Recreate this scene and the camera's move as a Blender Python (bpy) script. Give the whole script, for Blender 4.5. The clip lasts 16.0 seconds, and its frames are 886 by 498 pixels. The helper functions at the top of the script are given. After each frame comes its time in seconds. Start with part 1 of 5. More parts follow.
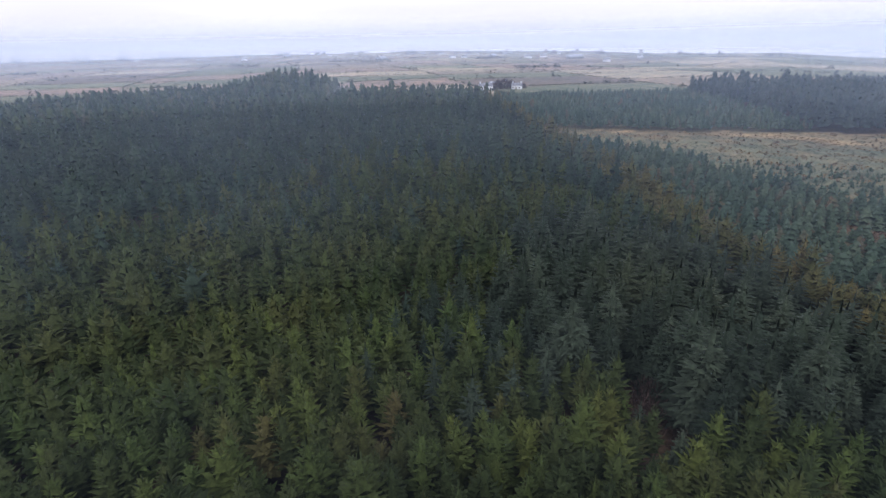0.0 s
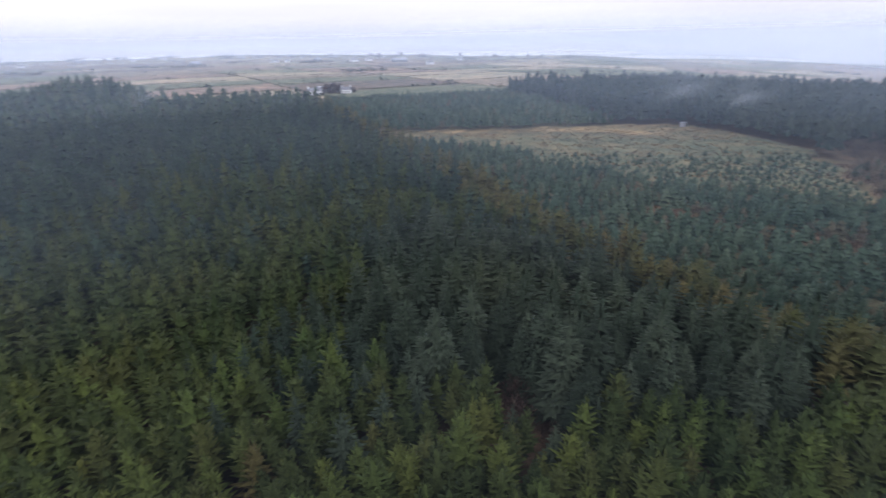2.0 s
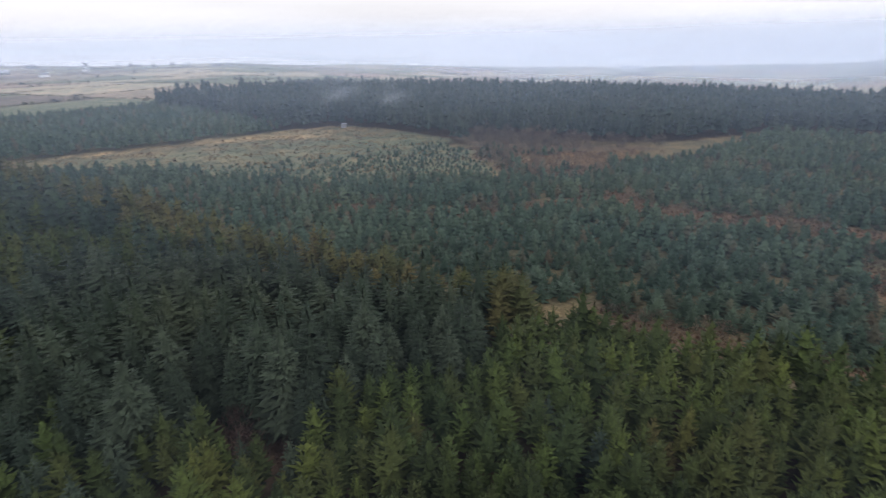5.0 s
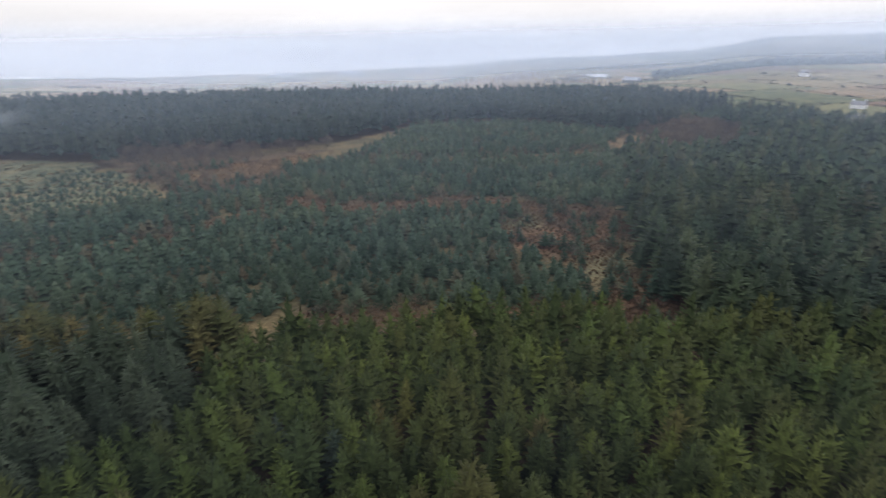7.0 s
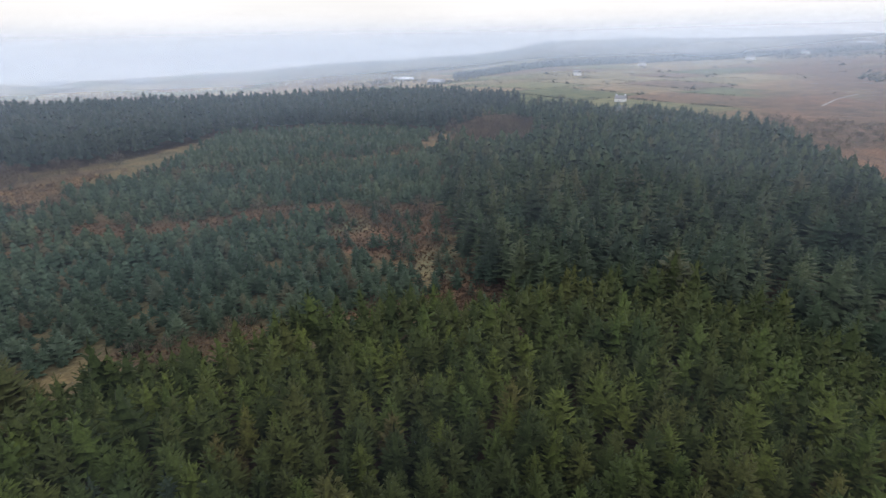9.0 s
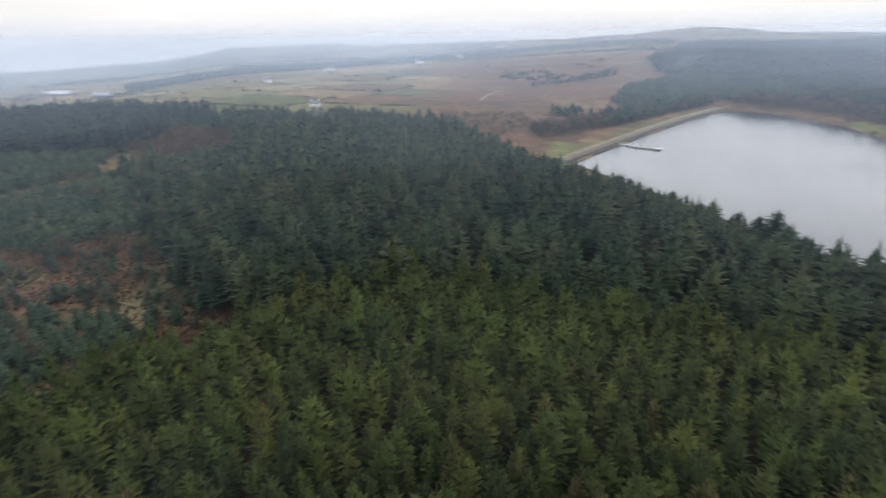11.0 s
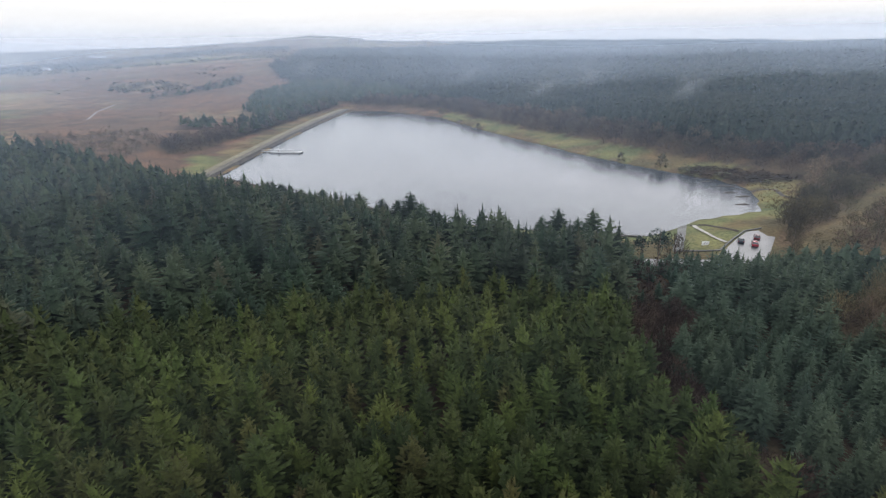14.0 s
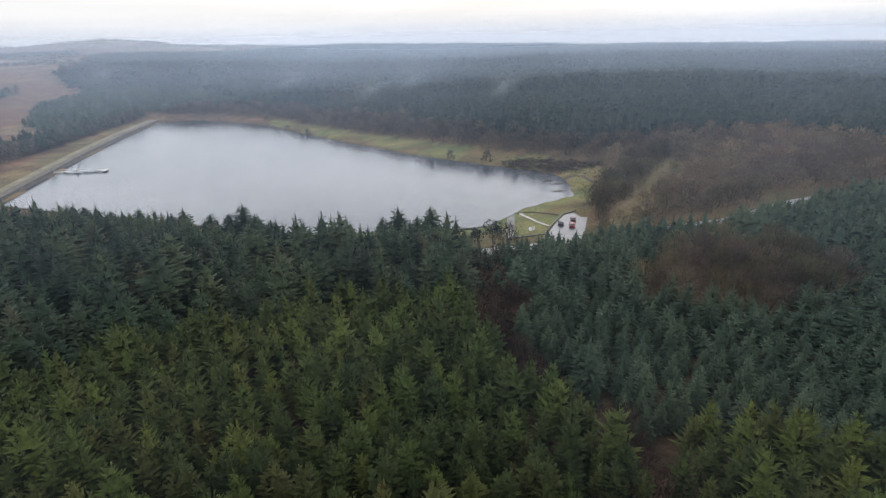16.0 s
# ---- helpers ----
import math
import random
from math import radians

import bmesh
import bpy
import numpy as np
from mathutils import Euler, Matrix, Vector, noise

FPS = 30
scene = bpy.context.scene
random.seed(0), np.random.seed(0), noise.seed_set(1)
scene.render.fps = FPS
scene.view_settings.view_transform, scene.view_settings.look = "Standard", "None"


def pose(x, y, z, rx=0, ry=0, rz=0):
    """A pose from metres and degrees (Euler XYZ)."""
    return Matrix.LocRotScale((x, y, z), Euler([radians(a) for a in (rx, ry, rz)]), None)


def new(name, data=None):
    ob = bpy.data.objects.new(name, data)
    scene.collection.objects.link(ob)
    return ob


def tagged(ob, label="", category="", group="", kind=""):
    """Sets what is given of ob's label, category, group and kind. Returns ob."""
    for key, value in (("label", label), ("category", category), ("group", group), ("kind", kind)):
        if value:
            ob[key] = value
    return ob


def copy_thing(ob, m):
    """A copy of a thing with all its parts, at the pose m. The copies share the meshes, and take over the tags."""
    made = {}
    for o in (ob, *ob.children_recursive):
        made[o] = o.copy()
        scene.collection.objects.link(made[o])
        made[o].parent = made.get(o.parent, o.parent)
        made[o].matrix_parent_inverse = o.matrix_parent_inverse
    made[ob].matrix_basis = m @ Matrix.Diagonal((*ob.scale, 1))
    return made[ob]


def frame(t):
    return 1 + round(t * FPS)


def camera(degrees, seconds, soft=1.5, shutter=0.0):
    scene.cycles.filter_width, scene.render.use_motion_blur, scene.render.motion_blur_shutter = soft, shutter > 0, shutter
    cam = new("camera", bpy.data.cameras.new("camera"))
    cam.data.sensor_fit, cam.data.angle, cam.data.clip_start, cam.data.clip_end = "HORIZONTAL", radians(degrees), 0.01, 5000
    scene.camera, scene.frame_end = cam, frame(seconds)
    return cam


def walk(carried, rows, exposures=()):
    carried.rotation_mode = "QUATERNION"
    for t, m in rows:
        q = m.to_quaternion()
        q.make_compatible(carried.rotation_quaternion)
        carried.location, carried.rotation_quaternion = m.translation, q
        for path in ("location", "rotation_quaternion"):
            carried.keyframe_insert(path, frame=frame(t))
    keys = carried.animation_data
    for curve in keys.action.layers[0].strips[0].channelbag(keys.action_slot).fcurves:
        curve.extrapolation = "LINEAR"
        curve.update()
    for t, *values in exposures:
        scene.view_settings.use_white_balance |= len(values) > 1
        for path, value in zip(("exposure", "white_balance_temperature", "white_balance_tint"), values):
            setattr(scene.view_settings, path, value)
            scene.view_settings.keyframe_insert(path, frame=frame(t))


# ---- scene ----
cam = camera(78.5, 16.0, soft=1.25, shutter=0.5)
PATH = [
    (0.0, pose(-0.01, 0.01, 62.0, 69.02, 1.11, -1.11)),
    (0.5, pose(0.17, 2.74, 62.0, 69.02, 1.11, -1.72)),
    (1.0, pose(0.04, 4.31, 62.0, 69.02, 1.11, -5.99)),
    (1.5, pose(-0.20, 5.04, 62.0, 69.02, 1.11, -10.88)),
    (2.0, pose(-0.28, 4.65, 62.0, 69.02, 1.11, -18.41)),
    (2.5, pose(-0.28, 4.65, 62.0, 69.02, 1.11, -25.55)),
    (3.0, pose(-0.28, 4.65, 62.0, 69.02, 1.11, -32.31)),
    (3.2, pose(-0.28, 4.65, 62.0, 69.02, 1.11, -35.44)),
    (5.3, pose(-0.28, 4.65, 62.0, 69.02, 1.11, -55.78)),
    (5.5, pose(-0.28, 4.65, 62.0, 69.02, 1.11, -58.75)),
    (6.0, pose(-0.28, 4.65, 62.0, 69.02, 1.11, -67.40)),
    (6.5, pose(-0.28, 4.65, 62.0, 69.02, 1.11, -77.55)),
    (7.0, pose(-0.28, 4.65, 62.0, 69.02, 1.11, -85.89)),
    (7.5, pose(-0.28, 4.65, 62.0, 69.02, 1.11, -92.71)),
    (8.0, pose(-0.28, 4.65, 62.0, 69.02, 1.11, -98.17)),
    (8.2, pose(-0.28, 4.65, 62.0, 69.02, 1.11, -100.00)),
    (10.3, pose(-0.28, 4.65, 62.0, 69.02, 1.11, -119.83)),
    (10.5, pose(-0.28, 4.65, 62.0, 69.02, 1.11, -124.39)),
    (11.0, pose(-0.28, 4.65, 62.0, 69.02, 1.11, -135.50)),
    (11.5, pose(-0.28, 4.65, 62.0, 69.02, 1.11, -143.50)),
    (12.0, pose(-0.28, 4.65, 62.0, 69.02, 1.11, -152.46)),
    (12.5, pose(-0.28, 4.65, 62.0, 69.02, 1.11, -161.55)),
    (13.0, pose(-0.28, 4.65, 62.0, 69.02, 1.11, -166.91)),
    (13.5, pose(-0.28, 4.65, 62.0, 69.02, 1.11, -169.60)),
    (14.0, pose(-0.28, 4.65, 62.0, 69.02, 1.11, -172.00)),
    (14.5, pose(-0.28, 4.65, 62.0, 69.02, 1.11, -174.27)),
    (15.0, pose(-0.28, 4.65, 62.0, 69.02, 1.11, -180.23)),
    (15.5, pose(-0.28, 4.65, 62.0, 69.02, 1.11, -187.25)),
    (16.0, pose(-0.28, 4.65, 62.0, 69.02, 1.11, -189.52)),
]
walk(cam, PATH, [(0.0, 0.05, 6080, 19), (3.2, 0.04, 6250, 16), (8.0, 0.06, 6660, 12), (11.0, 0.05, 6670, 10), (14.5, 0.03, 6520, 10), (16.0, -0.02, 6520, 10)])

# ---- sky and light: a high overcast, brighter overhead than at the horizon ----
SUN_EL, SUN_AZ = radians(38), radians(200)
world = bpy.data.worlds.new("overcast_sky")
scene.world = world
world.use_nodes = True
wn, wl = world.node_tree.nodes, world.node_tree.links
wn.clear()
w_out = wn.new("ShaderNodeOutputWorld")
w_sky = wn.new("ShaderNodeTexSky")
w_sky.sky_type, w_sky.sun_disc = "NISHITA", False
w_sky.sun_elevation, w_sky.sun_rotation = SUN_EL, SUN_AZ
w_sky.air_density, w_sky.dust_density = 1.0, 4.0
w_co = wn.new("ShaderNodeTexCoord")
w_sep = wn.new("ShaderNodeSeparateXYZ")
wl.new(w_co.outputs["Generated"], w_sep.inputs[0])
w_ramp = wn.new("ShaderNodeValToRGB")
w_el = w_ramp.color_ramp.elements
w_el[0].position, w_el[0].color = 0.0, (0.87, 0.88, 0.915, 1)
w_el[1].position, w_el[1].color = 1.0, (2.10, 2.16, 2.32, 1)
for at, colour in ((0.025, (0.925, 0.93, 0.95, 1)), (0.06, (0.955, 0.96, 0.975, 1)), (0.22, (1.70, 1.74, 1.84, 1))):
    e = w_el.new(at)
    e.color = colour
wl.new(w_sep.outputs[2], w_ramp.inputs[0])
# long flat banks of cloud
w_map = wn.new("ShaderNodeMapping")
w_map.inputs["Scale"].default_value = (1.3, 1.3, 13.0)
wl.new(w_co.outputs["Generated"], w_map.inputs[0])
w_noise = wn.new("ShaderNodeTexNoise")
w_noise.inputs["Scale"].default_value, w_noise.inputs["Detail"].default_value = 1.5, 2.2
wl.new(w_map.outputs[0], w_noise.inputs["Vector"])
w_cl = wn.new("ShaderNodeMapRange")
w_cl.inputs[1].default_value, w_cl.inputs[2].default_value = 0.34, 0.68
w_cl.inputs[3].default_value, w_cl.inputs[4].default_value = 0.93, 1.06
wl.new(w_noise.outputs["Fac"], w_cl.inputs[0])
w_mul = wn.new("ShaderNodeVectorMath")
w_mul.operation = "SCALE"
wl.new(w_ramp.outputs[0], w_mul.inputs[0])
wl.new(w_cl.outputs[0], w_mul.inputs["Scale"])
bg_cloud, bg_sky, w_add = wn.new("ShaderNodeBackground"), wn.new("ShaderNodeBackground"), wn.new("ShaderNodeAddShader")
wl.new(w_mul.outputs[0], bg_cloud.inputs[0])
bg_cloud.inputs[1].default_value = 0.97
wl.new(w_sky.outputs[0], bg_sky.inputs[0])
bg_sky.inputs[1].default_value = 0.012
wl.new(bg_cloud.outputs[0], w_add.inputs[0])
wl.new(bg_sky.outputs[0], w_add.inputs[1])
wl.new(w_add.outputs[0], w_out.inputs[0])

sun = new("sun", bpy.data.lights.new("sun", "SUN"))
sun.data.energy, sun.data.angle, sun.data.color = 0.8, radians(25), (1.0, 0.97, 0.93)
sun.matrix_world = pose(0, 0, 400, 90 - math.degrees(SUN_EL), 0, 180 - math.degrees(SUN_AZ))
scene.view_settings.exposure = 0.0


# ---- materials ----
def nodes_of(name):
    m = bpy.data.materials.new(name)
    m.use_nodes = True
    n, l = m.node_tree.nodes, m.node_tree.links
    return m, n, l, n["Principled BSDF"]


def ramp_node(n, stops):
    r = n.new("ShaderNodeValToRGB")
    el = r.color_ramp.elements
    el[0].position, el[0].color = stops[0][0], (*stops[0][1], 1)
    el[1].position, el[1].color = stops[-1][0], (*stops[-1][1], 1)
    for at, c in stops[1:-1]:
        el.new(at).color = (*c, 1)
    return r


def noise_node(n, l, scale, detail=4.0, source="Object"):
    co = n.new("ShaderNodeTexCoord")
    t = n.new("ShaderNodeTexNoise")
    t.inputs["Scale"].default_value, t.inputs["Detail"].default_value = scale, detail
    l.new(co.outputs[source], t.inputs["Vector"])
    return t


def blend(n, l, a, b, fac, kind="MULTIPLY", amount=None):
    m = n.new("ShaderNodeMix")
    m.data_type, m.blend_type = "RGBA", kind
    l.new(a, m.inputs[6])
    if hasattr(b, "links"):
        l.new(b, m.inputs[7])
    else:
        m.inputs[7].default_value = (*b, 1)
    if fac is not None:
        l.new(fac, m.inputs[0])
    else:
        m.inputs[0].default_value = amount
    return m.outputs[2]


def foliage(name, stops, random_from="tint", rough=0.75, grain=3.0, contrast=1.0, through_light=0.12):
    """Needles or leaves: a colour for each tree, mottled over the crown."""
    m, n, l, b = nodes_of(name)
    if random_from == "object":
        pick = n.new("ShaderNodeObjectInfo").outputs["Random"]
    else:
        a = n.new("ShaderNodeAttribute")
        a.attribute_name = "tint"
        pick = a.outputs["Fac"]
    r = ramp_node(n, stops)
    l.new(pick, r.inputs[0])
    fine = noise_node(n, l, grain, 3.0)
    k = contrast
    vary = ramp_node(n, [(0.3, (1 - 0.38 * k, 1 - 0.38 * k, 1 - 0.4 * k)), (0.7, (1 + 0.3 * k, 1 + 0.28 * k, 1 + 0.1 * k))])
    l.new(fine.outputs["Fac"], vary.inputs[0])
    c = blend(n, l, r.outputs[0], vary.outputs[0], None, amount=1.0)
    coarse = noise_node(n, l, 0.035, 2.0)
    wide = ramp_node(n, [(0.35, (0.82, 0.9, 0.95)), (0.65, (1.15, 1.06, 0.95))])
    l.new(coarse.outputs["Fac"], wide.inputs[0])
    c = blend(n, l, c, wide.outputs[0], None, amount=1.0)
    l.new(c, b.inputs["Base Color"])
    b.inputs["Roughness"].default_value = rough
    b.inputs["Specular IOR Level"].default_value = 0.08
    # needles let some light through
    thin, mix = n.new("ShaderNodeBsdfTranslucent"), n.new("ShaderNodeMixShader")
    l.new(c, thin.inputs[0])
    mix.inputs[0].default_value = through_light
    l.new(b.outputs[0], mix.inputs[1]), l.new(thin.outputs[0], mix.inputs[2])
    l.new(mix.outputs[0], n["Material Output"].inputs[0])
    return m


def surface(name, a, c, rough=0.8, scale=2.0, big=0.15, bump=0.3, metal=0.0):
    """Two colours mottled at two sizes, with a fine relief."""
    m, n, l, b = nodes_of(name)
    t1, t2 = noise_node(n, l, scale, 6.0), noise_node(n, l, big, 3.0)
    r1 = ramp_node(n, [(0.32, a), (0.68, c)])
    l.new(t1.outputs["Fac"], r1.inputs[0])
    r2 = ramp_node(n, [(0.3, (0.75, 0.75, 0.75)), (0.7, (1.2, 1.2, 1.2))])
    l.new(t2.outputs["Fac"], r2.inputs[0])
    l.new(blend(n, l, r1.outputs[0], r2.outputs[0], None, amount=1.0), b.inputs["Base Color"])
    bp = n.new("ShaderNodeBump")
    bp.inputs["Strength"].default_value = bump
    l.new(t1.outputs["Fac"], bp.inputs["Height"])
    l.new(bp.outputs[0], b.inputs["Normal"])
    b.inputs["Roughness"].default_value, b.inputs["Metallic"].default_value = rough, metal
    return m


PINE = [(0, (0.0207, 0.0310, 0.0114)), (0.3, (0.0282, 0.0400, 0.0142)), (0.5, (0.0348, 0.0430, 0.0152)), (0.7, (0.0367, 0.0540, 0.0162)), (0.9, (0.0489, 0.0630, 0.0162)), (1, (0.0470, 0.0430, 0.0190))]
EDGE = [(0, (0.037, 0.044, 0.018)), (0.5, (0.050, 0.052, 0.021)), (1, (0.066, 0.057, 0.025))]
SITKA = [(0, (0.0177, 0.0263, 0.0195)), (0.6, (0.0256, 0.0374, 0.0272)), (1, (0.0389, 0.0519, 0.0382))]
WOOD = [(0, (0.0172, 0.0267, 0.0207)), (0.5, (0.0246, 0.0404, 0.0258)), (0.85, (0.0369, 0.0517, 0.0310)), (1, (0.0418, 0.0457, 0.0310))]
SPRUCE = [(0, (0.022, 0.035, 0.031)), (0.6, (0.035, 0.053, 0.044)), (1, (0.049, 0.068, 0.049))]
YOUNG = [(0, (0.021, 0.035, 0.023)), (0.6, (0.032, 0.051, 0.035)), (0.9, (0.045, 0.065, 0.045)), (1, (0.053, 0.044, 0.029))]
BARE = [(0, (0.052, 0.048, 0.035)), (0.5, (0.076, 0.068, 0.047)), (1, (0.104, 0.092, 0.062))]
m_pine, m_pine_one = foliage("pine_needles", PINE), foliage("pine_needles_near", PINE, "object", grain=18.0)
m_edge = foliage("edge_needles", EDGE)
m_sitka, m_sitka_one = foliage("sitka_needles", SITKA), foliage("sitka_needles_near", SITKA, "object", grain=14.0)
m_spruce = foliage("spruce_needles", SPRUCE, contrast=0.5)
m_wood = foliage("mixed_wood_needles", WOOD, contrast=0.8)
m_young = foliage("young_spruce_needles", YOUNG, contrast=0.5)
m_bare = foliage("bare_twigs", BARE, rough=0.85, grain=1.2, through_light=0.5)
m_west = foliage("west_spruce_needles", [(0.0, (0.026, 0.039, 0.028)), (0.6, (0.036, 0.053, 0.036)), (1.0, (0.050, 0.069, 0.046))], contrast=0.4, through_light=0.15)
m_hill = foliage("hill_forest_needles", [(0.0, (0.022, 0.033, 0.028)), (1.0, (0.033, 0.047, 0.038))], contrast=0.3, through_light=0.3)
m_red_twig = foliage("red_birch_twigs", [(0.0, (0.086, 0.065, 0.055)), (0.5, (0.130, 0.100, 0.083)), (1.0, (0.170, 0.140, 0.108))], rough=0.85, through_light=0.5)
m_plum_twig = foliage("plum_brown_twigs", [(0.0, (0.040, 0.028, 0.028)), (0.6, (0.056, 0.039, 0.037)), (1.0, (0.074, 0.050, 0.040))], rough=0.9, grain=1.5, through_light=0.3)
m_purple_twig = foliage("grey_purple_twigs", [(0.0, (0.066, 0.054, 0.050)), (0.6, (0.094, 0.077, 0.069)), (1.0, (0.116, 0.096, 0.081))], rough=0.85, through_light=0.5)
m_tuft = foliage("grass_tussock", [(0.0, (0.12, 0.09, 0.054)), (0.5, (0.165, 0.132, 0.078)), (1.0, (0.13, 0.083, 0.048))], rough=0.9)
m_bracken = foliage("dead_bracken", [(0.0, (0.060, 0.038, 0.028)), (0.6, (0.086, 0.052, 0.034)), (1.0, (0.110, 0.084, 0.050))], rough=0.9)
m_frost = foliage("grey_sapling", [(0.0, (0.068, 0.078, 0.058)), (1.0, (0.108, 0.116, 0.090))], rough=0.9)
m_hedge = foliage("hedge_twigs", [(0.0, (0.045, 0.045, 0.034)), (1.0, (0.085, 0.078, 0.050))], rough=0.9)
m_dark_heather = foliage("dark_heather", [(0.0, (0.024, 0.019, 0.016)), (1.0, (0.045, 0.035, 0.027))], rough=0.95)
m_bark = surface("bark", (0.07, 0.05, 0.036), (0.15, 0.115, 0.085), 0.9, 6.0, 1.0, 0.6)
m_asphalt = surface("wet_asphalt", (0.045, 0.046, 0.05), (0.085, 0.086, 0.09), 0.45, 3.0, 0.12, 0.15)
m_track = surface("worn_track", (0.11, 0.095, 0.078), (0.17, 0.15, 0.125), 0.95, 2.0, 0.3, 0.3)
m_gravel = surface("pale_gravel", (0.20, 0.19, 0.165), (0.30, 0.28, 0.25), 0.9, 8.0, 0.6, 0.4)
m_crest = surface("worn_crest_track", (0.044, 0.038, 0.028), (0.088, 0.076, 0.057), 0.95, 0.9, 0.12, 0.4)
m_mud = surface("dark_lake_mud", (0.020, 0.015, 0.011), (0.042, 0.033, 0.024), 0.95, 1.5, 0.3, 0.4)
m_concrete = surface("concrete", (0.060, 0.060, 0.055), (0.110, 0.108, 0.100), 0.8, 4.0, 0.4, 0.2)
m_stone = surface("dam_stone", (0.028, 0.025, 0.021), (0.062, 0.055, 0.045), 0.9, 1.6, 0.2, 0.6)
m_render = surface("white_render", (0.42, 0.42, 0.41), (0.55, 0.55, 0.54), 0.8, 1.0, 0.3, 0.05)
m_slate = surface("roof_slate", (0.07, 0.072, 0.08), (0.14, 0.14, 0.15), 0.6, 2.0, 0.4, 0.2)
m_tin = surface("pale_sheet_roof", (0.14, 0.145, 0.155), (0.22, 0.225, 0.24), 0.6, 1.0, 0.2, 0.1)
m_glass_dark = surface("window_glass", (0.02, 0.022, 0.026), (0.035, 0.038, 0.042), 0.1, 1.0, 0.4, 0.0)
m_red = surface("red_car_paint", (0.17, 0.012, 0.020), (0.21, 0.015, 0.024), 0.25, 1.0, 0.4, 0.0)
m_maroon = surface("dark_red_car_paint", (0.055, 0.011, 0.013), (0.075, 0.014, 0.016), 0.25, 1.0, 0.4, 0.0)
m_navy = surface("dark_car_paint", (0.014, 0.016, 0.022), (0.022, 0.024, 0.032), 0.25, 1.0, 0.4, 0.0)
m_white = surface("white_car_paint", (0.72, 0.72, 0.72), (0.80, 0.80, 0.80), 0.25, 1.0, 0.4, 0.0)
m_tyre = surface("tyre_rubber", (0.02, 0.02, 0.02), (0.035, 0.035, 0.035), 0.85, 8.0, 1.0, 0.1)
m_rim = surface("alloy_rim", (0.45, 0.45, 0.46), (0.55, 0.55, 0.56), 0.35, 3.0, 1.0, 0.0, 0.9)
m_lamp = surface("lamp_lens", (0.55, 0.52, 0.48), (0.7, 0.68, 0.64), 0.15, 3.0, 1.0, 0.0)
m_bank = surface("rough_bank_grass", (0.080, 0.073, 0.038), (0.135, 0.114, 0.066), 0.95, 1.4, 0.12, 0.6)
m_deck = surface("pale_deck_boards", (0.26, 0.26, 0.255), (0.40, 0.40, 0.39), 0.7, 5.0, 0.5, 0.2)
m_steel = surface("galvanised_steel", (0.38, 0.39, 0.40), (0.52, 0.53, 0.54), 0.5, 4.0, 0.6, 0.05, 0.7)
m_dark_wood = surface("weathered_timber", (0.07, 0.06, 0.05), (0.15, 0.13, 0.11), 0.85, 5.0, 0.5, 0.3)

# open water, ruffled by a light wind
m_water, n, l, b = nodes_of("lake_water")
b.inputs["Base Color"].default_value = (0.031, 0.038, 0.047, 1)
b.inputs["Roughness"].default_value = 0.16
b.inputs["IOR"].default_value = 1.43
w1, w2 = noise_node(n, l, 0.9, 3.0), noise_node(n, l, 0.018, 3.0)
streak = n.new("ShaderNodeMapRange")
streak.inputs[1].default_value, streak.inputs[2].default_value = 0.35, 0.65
streak.inputs[3].default_value, streak.inputs[4].default_value = 0.09, 0.16
l.new(w2.outputs["Fac"], streak.inputs[0])
l.new(streak.outputs[0], b.inputs["Roughness"])
bp = n.new("ShaderNodeBump")
bp.inputs["Strength"].default_value, bp.inputs["Distance"].default_value = 0.22, 0.25
l.new(w1.outputs["Fac"], bp.inputs["Height"])
l.new(bp.outputs[0], b.inputs["Normal"])

m_sea, n, l, b = nodes_of("sea_water")
b.inputs["Base Color"].default_value, b.inputs["Roughness"].default_value = (0.10, 0.11, 0.13, 1), 0.12
s1 = noise_node(n, l, 0.002, 3.0)
s2 = ramp_node(n, [(0.35, (0.10, 0.115, 0.14)), (0.65, (0.16, 0.175, 0.20))])
l.new(s1.outputs["Fac"], s2.inputs[0])
l.new(s2.outputs[0], b.inputs["Base Color"])

# the ground takes its cover from a colour per vertex, broken up at three sizes
m_ground, n, l, b = nodes_of("ground_cover")
cov = n.new("ShaderNodeAttribute")
cov.attribute_name = "cover"
g1, g2, g3 = noise_node(n, l, 1.1, 5.0), noise_node(n, l, 0.09, 5.0), noise_node(n, l, 0.012, 3.0)
r1 = ramp_node(n, [(0.3, (0.66, 0.66, 0.66)), (0.7, (1.3, 1.28, 1.22))])
r2 = ramp_node(n, [(0.35, (0.72, 0.78, 0.75)), (0.65, (1.22, 1.12, 0.98))])
r3 = ramp_node(n, [(0.35, (0.86, 0.90, 0.88)), (0.65, (1.1, 1.05, 1.0))])
for t, r in ((g1, r1), (g2, r2), (g3, r3)):
    l.new(t.outputs["Fac"], r.inputs[0])
c = blend(n, l, cov.outputs["Color"], r1.outputs[0], None, amount=1.0)
c = blend(n, l, c, r2.outputs[0], None, amount=1.0)
c = blend(n, l, c, r3.outputs[0], None, amount=1.0)
l.new(c, b.inputs["Base Color"])
b.inputs["Roughness"].default_value = 0.95
b.inputs["Specular IOR Level"].default_value = 0.1
bp = n.new("ShaderNodeBump")
bp.inputs["Strength"].default_value, bp.inputs["Distance"].default_value = 0.6, 0.5
l.new(g1.outputs["Fac"], bp.inputs["Height"])
l.new(bp.outputs[0], b.inputs["Normal"])


